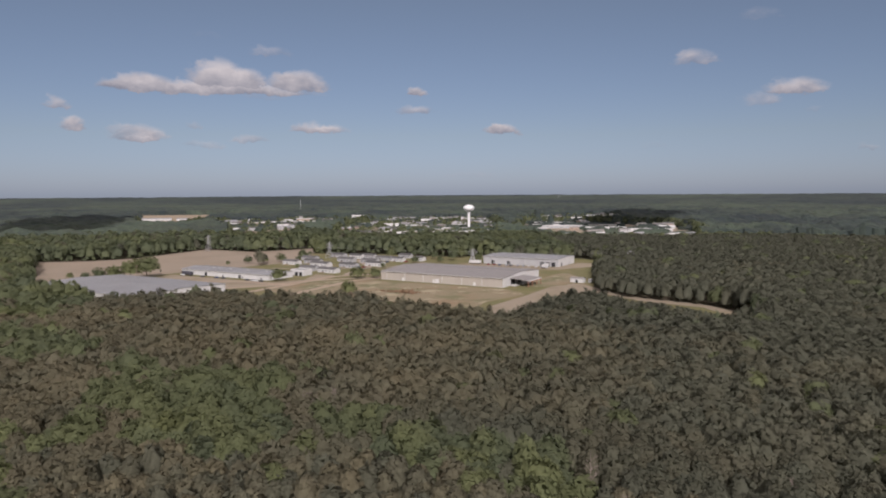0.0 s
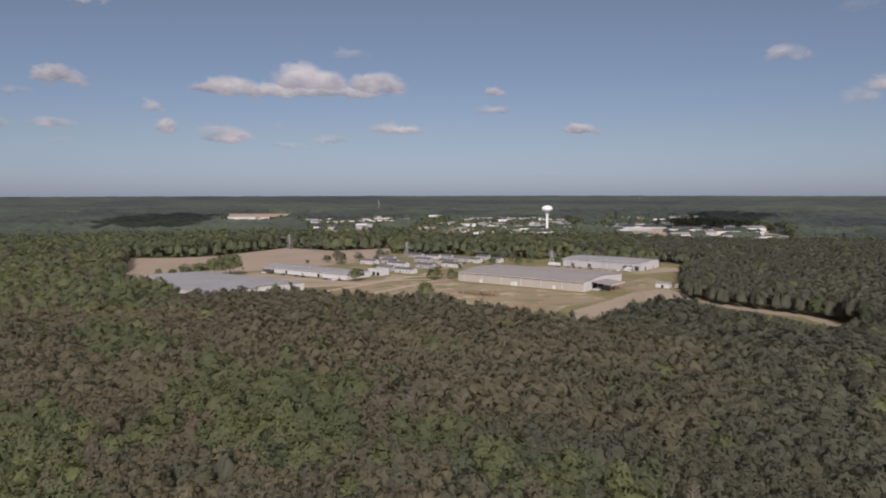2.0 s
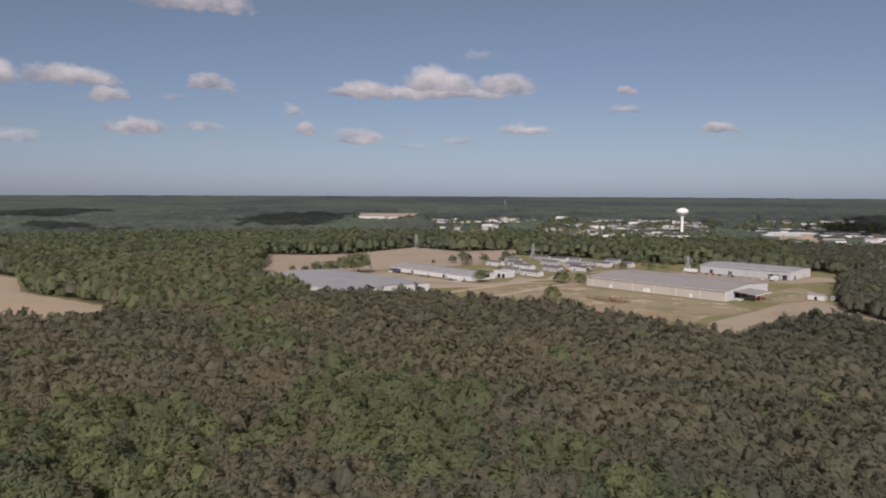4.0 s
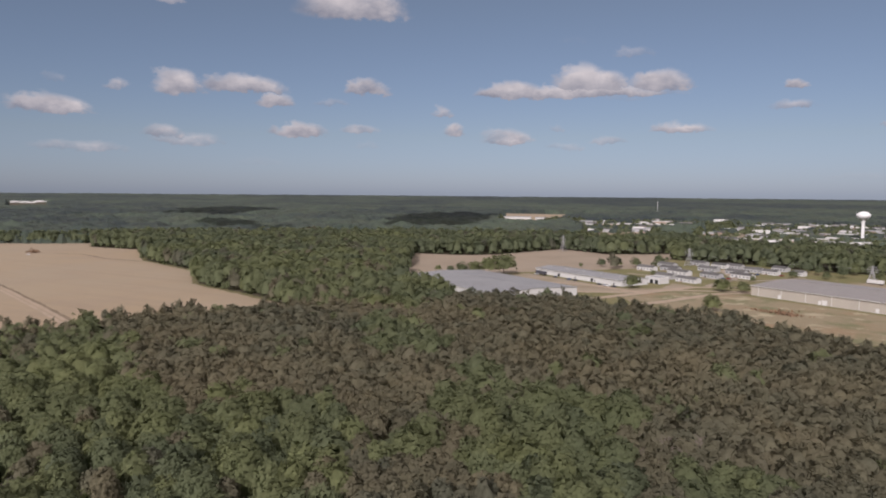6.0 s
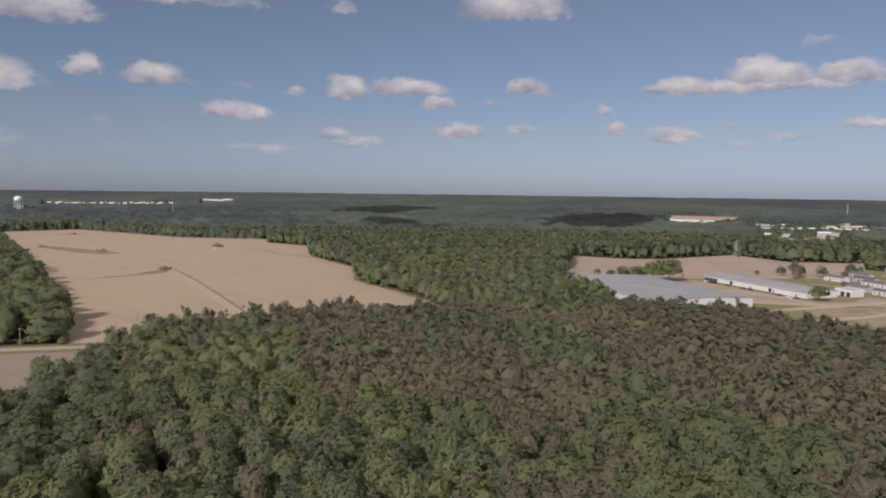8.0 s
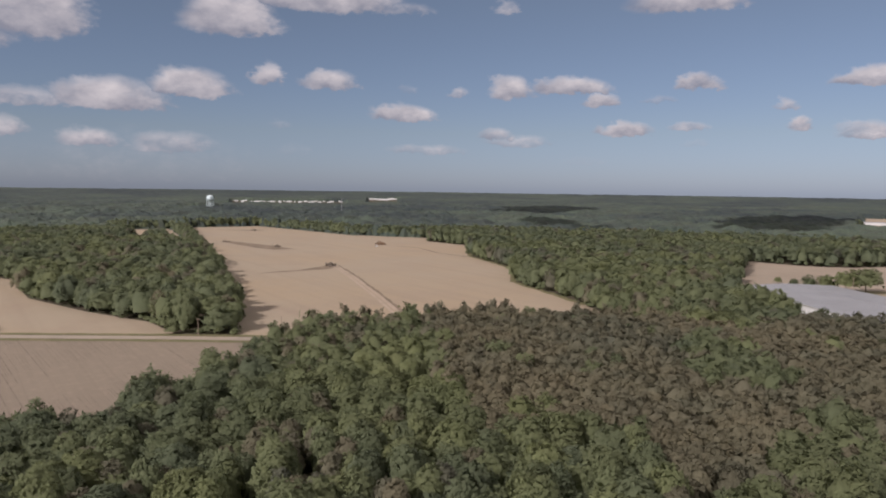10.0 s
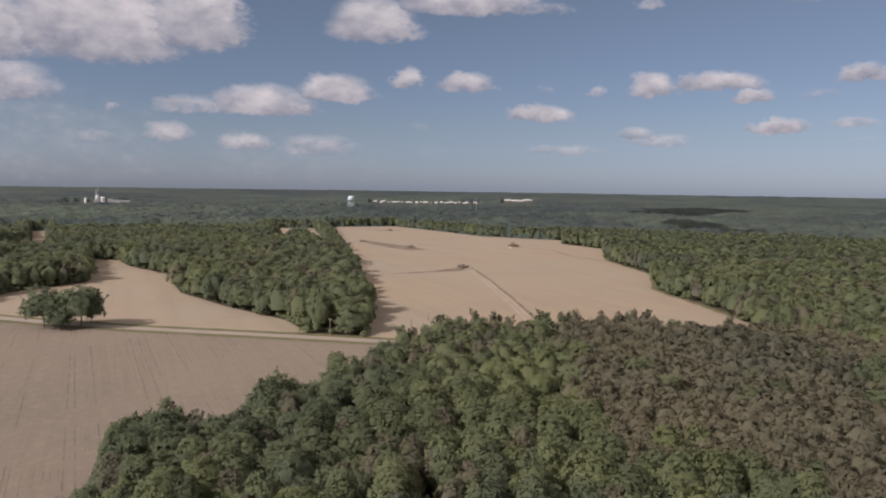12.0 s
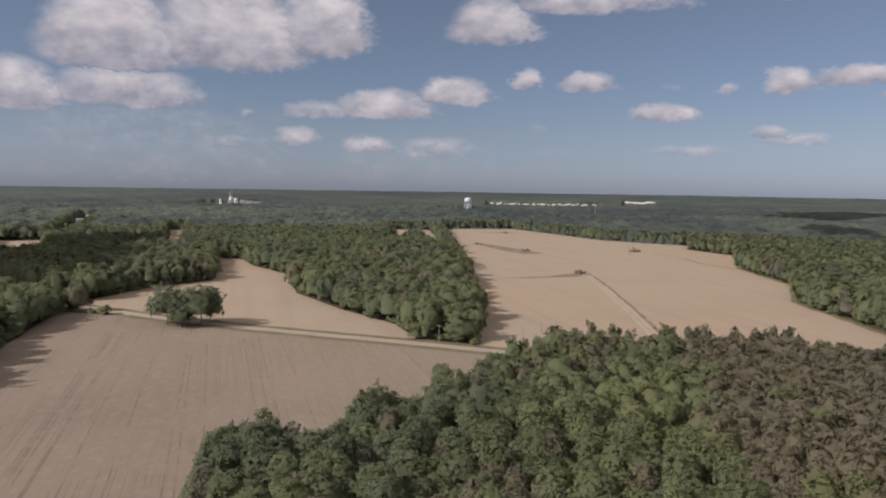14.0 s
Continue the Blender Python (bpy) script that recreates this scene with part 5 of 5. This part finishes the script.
def radio_mast(a, r, high):
    t = empty("radio_mast", polar(a, r), "thin grey lattice radio mast above the woods", "mast")
    for k in range(3):
        bm = bmesh.new()
        add_bar(bm, (1.0 * math.cos(k * 2.09), 1.0 * math.sin(k * 2.09), 0), (0.6 * math.cos(k * 2.09), 0.6 * math.sin(k * 2.09), high), 0.3)
        part("leg", bm, M_STEEL, t)
    bm = bmesh.new()
    for k in range(int(high / 5)):
        for j in range(3):
            add_bar(bm, (0.9 * math.cos(j * 2.09), 0.9 * math.sin(j * 2.09), k * 5), (0.9 * math.cos(j * 2.09 + 2.09), 0.9 * math.sin(j * 2.09 + 2.09), k * 5 + 5), 0.25)
    part("bracing", bm, M_STEEL, t)


radio_mast(11.2, 2500, 50)
radio_mast(62.2, 1900, 48)
radio_mast(-9.7, 4300, 45)


# ---- town and far works ----
def town():
    rnd = random.Random(8)
    big = (  # x, y, length, depth, height, turn, white walls
        (246, 1550, 90, 22, 5.5, -4, 1), (240, 1405, 92, 24, 5.5, -4, 1), (311, 1330, 82, 22, 5.5, -5, 1), (363, 1280, 42, 18, 5, -5, 1), (405, 1268, 26, 16, 5, -8, 1), (215, 1460, 60, 20, 5, -6, 1), (330, 1440, 60, 20, 5, -6, 1), (180, 1340, 40, 16, 5, -8, 1),
        (-108, 1222, 38, 14, 6, 4, 0), (-60, 1226, 30, 14, 6, 4, 0), (6, 1216, 64, 18, 6, -4, 1), (-23, 1300, 50, 18, 5, -4, 1), (60, 1262, 50, 18, 5, -6, 1), (20, 1345, 50, 18, 5, -8, 1), (95, 1215, 40, 16, 5, -6, 1), (-60, 1420, 40, 18, 7, 0, 1), (-110, 1480, 34, 18, 8, 6, 1), (40, 1470, 60, 20, 6, -8, 1),
        (-239, 1634, 30, 18, 8, 8, 1), (-311, 1661, 54, 18, 7, 8, 1), (-226, 1850, 34, 20, 14, 0, 1), (-190, 1739, 36, 18, 9, 4, 1), (-390, 1640, 44, 18, 7, 10, 1), (-430, 1600, 40, 18, 7, 12, 0), (-350, 1760, 40, 18, 9, 6, 0), (-290, 1580, 40, 16, 6, 8, 1),
        (276, 1968, 64, 20, 6, -6, 1), (351, 1815, 40, 18, 7, -6, 1), (357, 1655, 34, 18, 6, -8, 1), (430, 1960, 60, 20, 7, -8, 1), (260, 1800, 40, 18, 6, -6, 1))
    for x, y, l, d, h, t, w in big:
        l *= 0.93
        box_building("town_building", x, y, 0.1, l, d, h, t, rnd.choice((M_WHITE, M_GREY_AND_SHADE)) if w else M_BRICK, rnd.choice((M_ROOF_L, M_ROOF, M_CONC)),
                     "white flat-roofed commercial building among trees" if w else "tan brick flat-roofed building among trees", "building", windows=max(2, int(l / 6)), storeys=2 if h > 7.5 else 1, group="town buildings")
    spots = ((TOWN, 60), (MALL, 26), (TOWN_W, 40), (TOWN_N, 16))
    for poly, n in spots:
        xs, ys = [p[0] for p in poly], [p[1] for p in poly]
        made = 0
        while made < n:
            x, y = rnd.uniform(min(xs), max(xs)), rnd.uniform(min(ys), max(ys))
            if not inside(np.array([x]), np.array([y]), poly)[0] or any(math.hypot(x - b[0], y - b[1]) < b[2] / 2 + 12 for b in big):
                continue
            made += 1
            box_building("town_house", x, y, 0.1, rnd.uniform(12, 34), rnd.uniform(9, 14), rnd.uniform(4, 7.5), rnd.uniform(-40, 40), rnd.choice((M_WHITE, M_GREY_AND_SHADE, M_BRICK)), rnd.choice((M_SHINGLE, M_ROOF, M_ROOF_L, M_TRIM)),
                         "small gabled town house among trees", "house", rise=rnd.uniform(1.6, 2.6), windows=2, group="town houses")
    for x, y, l, d, h, t in ((-800, 1900, 46, 18, 6, 20), (-760, 1905, 36, 16, 6, 20), (-715, 1915, 30, 16, 5, 20)):
        box_building("farm_building", x, y, 0.1, l, d, h, t, M_WHITE, M_ROOF_L, "pale farm building beside a distant field", "building", rise=2, windows=4)


town()


def far_works():
    rnd = random.Random(3)
    # grain plant with a tall leg and silos
    m = polar(90.6, 2960, 91)
    p = empty("grain_plant", m, "distant white industrial plant with silos", "industrial plant")
    for k, (x, w, h) in enumerate(((-42, 12, 16), (-30, 14, 26), (-12, 16, 20), (4, 20, 16), (24, 26, 12), (52, 30, 10), (-70, 8, 16))):
        if k in (1, 2, 6):
            part("silo", lathe([(w / 2, 0), (w / 2, h), (w / 3, h + 3), (0.5, h + 4)], 20), M_TANK, p).matrix_basis = pose(x, 0, 0)
        else:
            part("block", box(x, -8, 0, x + w, 8, h, 0.1), M_WHITE, p)
    part("tower", box(-36, -3, 0, -31, 3, 50, 0.1), M_CONC, p)
    part("stack", lathe([(1.4, 0), (1.0, 58)], 12), M_STEEL, p).matrix_basis = pose(-28, 4, 0)
    # long glasshouse and vehicle lots
    for k in range(36):
        a = 62.35 + 8.4 * (k + rnd.random() * 1.6) / 36
        r = rnd.uniform(3290, 3450)
        box_building("storage_building", *polar(a, r).translation, rnd.uniform(5, 15), rnd.uniform(8, 14), rnd.uniform(2.2, 5), a + rnd.uniform(-10, 10), M_TRIM, M_TANK, "distant white storage building in a long lot", "building", rise=1.2, group="far storage lot")
    for k in range(12):
        a = 58.0 + 2.2 * (k + rnd.random()) / 12
        r = rnd.uniform(3740, 3900)
        box_building("storage_building", *polar(a, r).translation, rnd.uniform(12, 34), rnd.uniform(8, 14), rnd.uniform(3, 8), a + rnd.uniform(-10, 10), M_TRIM, M_TANK, "distant white storage building in a long lot", "building", rise=1.2, group="far storage lot")
    for a, r, l in ((73.6, 2400, 14), (74.0, 2405, 9), (47.6, 3900, 34), (101.9, 1330, 13), (100.9, 1500, 15), (100.4, 1665, 18)):
        box_building("farm_building", *polar(a, r).translation, l, 14, 7, a, M_WHITE, M_ROOF_L, "pale lone building among distant woods", "building", rise=1.5, windows=2)


far_works()


# ---- single trees, shrubs, debris ----
def lone_trees():
    rng = np.random.default_rng(21)
    for x, y, w, h, k in ((-449, 18, 23, 21, 0), (-441, 36, 25, 22.5, 1), (-447, 27, 20, 18, 2), (-440, 26, 15, 12, 0), (-452, 40, 16, 15, 3)):
        single_tree("open", x, y, w, h, k, "dark olive broadleaf tree standing by the road", "lone trees by the road", rng)
    for x, y, w, h in ((-140, 588, 15, 11.5), (-75, 606, 16, 10), (-60, 607, 12, 8.5), (-69, 505, 13, 11), (38, 748, 13, 7.5), (-266, 622, 27, 20), (-276, 612, 22, 17), (-287, 604, 17, 13), (-298, 600, 14, 11), (-313, 606, 8, 7), (-330, 612, 7, 6),
                       (-175, 752, 12, 9.5), (-192, 744, 11, 9), (-207, 738, 10, 8.5), (-224, 722, 5, 5), (-60, 800, 12, 12), (-20, 790, 12, 13), (10, 760, 12, 11), (-10, 775, 10, 10), (20, 790, 12, 12), (-3, 742, 9, 7), (-160, 790, 11, 11), (-60, 690, 6, 5), (-145, 690, 6, 5), (-30, 735, 10, 7)):
        single_tree("open", x, y, w, h, int(rng.integers(10)), "rounded green broadleaf tree in the open yard", "trees in the yard", rng)
    single_tree("open", -648, 531, 5, 9, 3, "ragged small tree at the field corner", "", rng)


lone_trees()


def dead_tree(x, y, high, seed):
    """A bare standing tree: pale trunk and forked limbs."""
    rng = np.random.default_rng(seed)
    t = empty("dead_tree", pose(x, y, 0, 0, 0, rng.uniform(0, 360)), "bare pale dead tree standing among pines", "tree", "dead trees in the wood")
    part("trunk", lathe([(0.16, 0), (0.11, high * 0.5), (0.03, high)], 7), M_DEAD, t)
    for _ in range(14):
        z, an, l = rng.uniform(0.55, 0.95) * high, rng.uniform(0, 6.28), rng.uniform(0.8, 1.9)
        bm = bmesh.new()
        tip = Vector((l * math.cos(an), l * math.sin(an), z + l * 0.7))
        add_bar(bm, (0, 0, z), tip, 0.055)
        for s in (-1, 1):
            add_bar(bm, Vector((0, 0, z)).lerp(tip, 0.55), tip + Vector((s * l * 0.35 * math.sin(an), -s * l * 0.35 * math.cos(an), 0.2)), 0.035)
        part("limb", bm, M_DEAD, t)


rng_d = np.random.default_rng(17)
for k in range(9):
    dead_tree(-38 + rng_d.normal(0, 5), 198 + rng_d.normal(0, 5), rng_d.uniform(16, 19.5), 40 + k)
dead_tree(-251, 241, 18, 91)
dead_tree(-254, 243, 17, 92)
dead_tree(-250, 277, 18, 93)
for k in range(3):
    dead_tree(52 + rng_d.normal(0, 9), 134 + rng_d.normal(0, 6), rng_d.uniform(17, 19.5), 80 + k)


def brush_pile(x, y, w, d, h, n, mat, label, turn=0):
    """A heap of broken branches and roots on bare soil."""
    rng = np.random.default_rng(int(abs(x) + abs(y)))
    c = np.stack([rng.normal(0, w / 3, n), rng.normal(0, d / 3, n), np.abs(rng.normal(0, h / 2, n))], 1)
    nr = rng.normal(0, 1, (n, 3))
    v, f, _ = tufts(rng, c, nr, np.full(n, h * 0.45))
    v[:, 2] = np.maximum(v[:, 2], -0.05)
    ob = new("brush_pile", mesh_np("brush_pile", v, f, mat))
    ob.matrix_world = pose(x, y, 0.1, 0, 0, turn)
    tagged(ob, label, "brush pile")


brush_pile(-27, 515, 16, 6, 2.2, 220, M_HEAP, "reddish heap of cleared brush on bare soil", -30)
brush_pile(-42, 522, 12, 4, 1.4, 120, M_HEAP, "low reddish heap of cleared brush", -30)
brush_pile(-627, 349, 9, 6, 2.6, 160, M_BARK, "dark heap of brush at the end of the track")
brush_pile(-828, 522, 12, 8, 3.2, 160, M_HEAP, "rusty brown heap in the open field")
brush_pile(-955, 356, 9, 6, 2.2, 90, M_BARK, "low dark heap in the open field")
brush_pile(-852, 388, 9, 5, 2.2, 90, M_BARK, "low dark heap in the open field")
brush_pile(-1180, 480, 10, 6, 2.5, 60, M_BARK, "small dark heap far out in the field")
brush_pile(-800, 500, 5, 3, 1.6, 50, M_CONC, "small pale heap of rubble in the field")


# ---- clouds that shade the land from overhead ----
def shade_cloud(x, y, high, w, d, turn, seed):
    """A cumulus high above: joined billows, flat underneath; it shades the ground round (x, y)."""
    rng = np.random.default_rng(seed)
    parts = []
    for _ in range(int(34 * max(w, d) / min(w, d))):
        u, v = rng.uniform(-1, 1, 2)
        if u * u + v * v > 1:
            continue
        s = rng.uniform(0.26, 0.42) * min(w, d)
        parts.append(blob(rng, ICO2, np.array((u * w * 0.85, v * d * 0.8, rng.uniform(0, 0.25) * s)), np.array((s, s, s * 0.45)), 0.05))
    v, f, _ = join(parts)
    ob = new("cloud", mesh_np("cloud", v, f, M_CLOUD, smooth=True))
    k = high / sun_dir.z
    ob.matrix_world = pose(x + sun_dir.x * k, y + sun_dir.y * k, high, 0, 0, turn)
    tagged(ob, "white cumulus cloud drifting high overhead", "cloud", "clouds overhead", "structure")


shade_cloud(-830, 1560, 1000, 560, 125, 113, 1)
shade_cloud(-990, 1035, 1000, 250, 55, 152, 4)
shade_cloud(-1750, 1740, 1100, 520, 160, 130, 5)
shade_cloud(500, 1840, 1200, 560, 110, 68, 2)
shade_cloud(-750, -95, 1000, 250, 85, -6, 9)
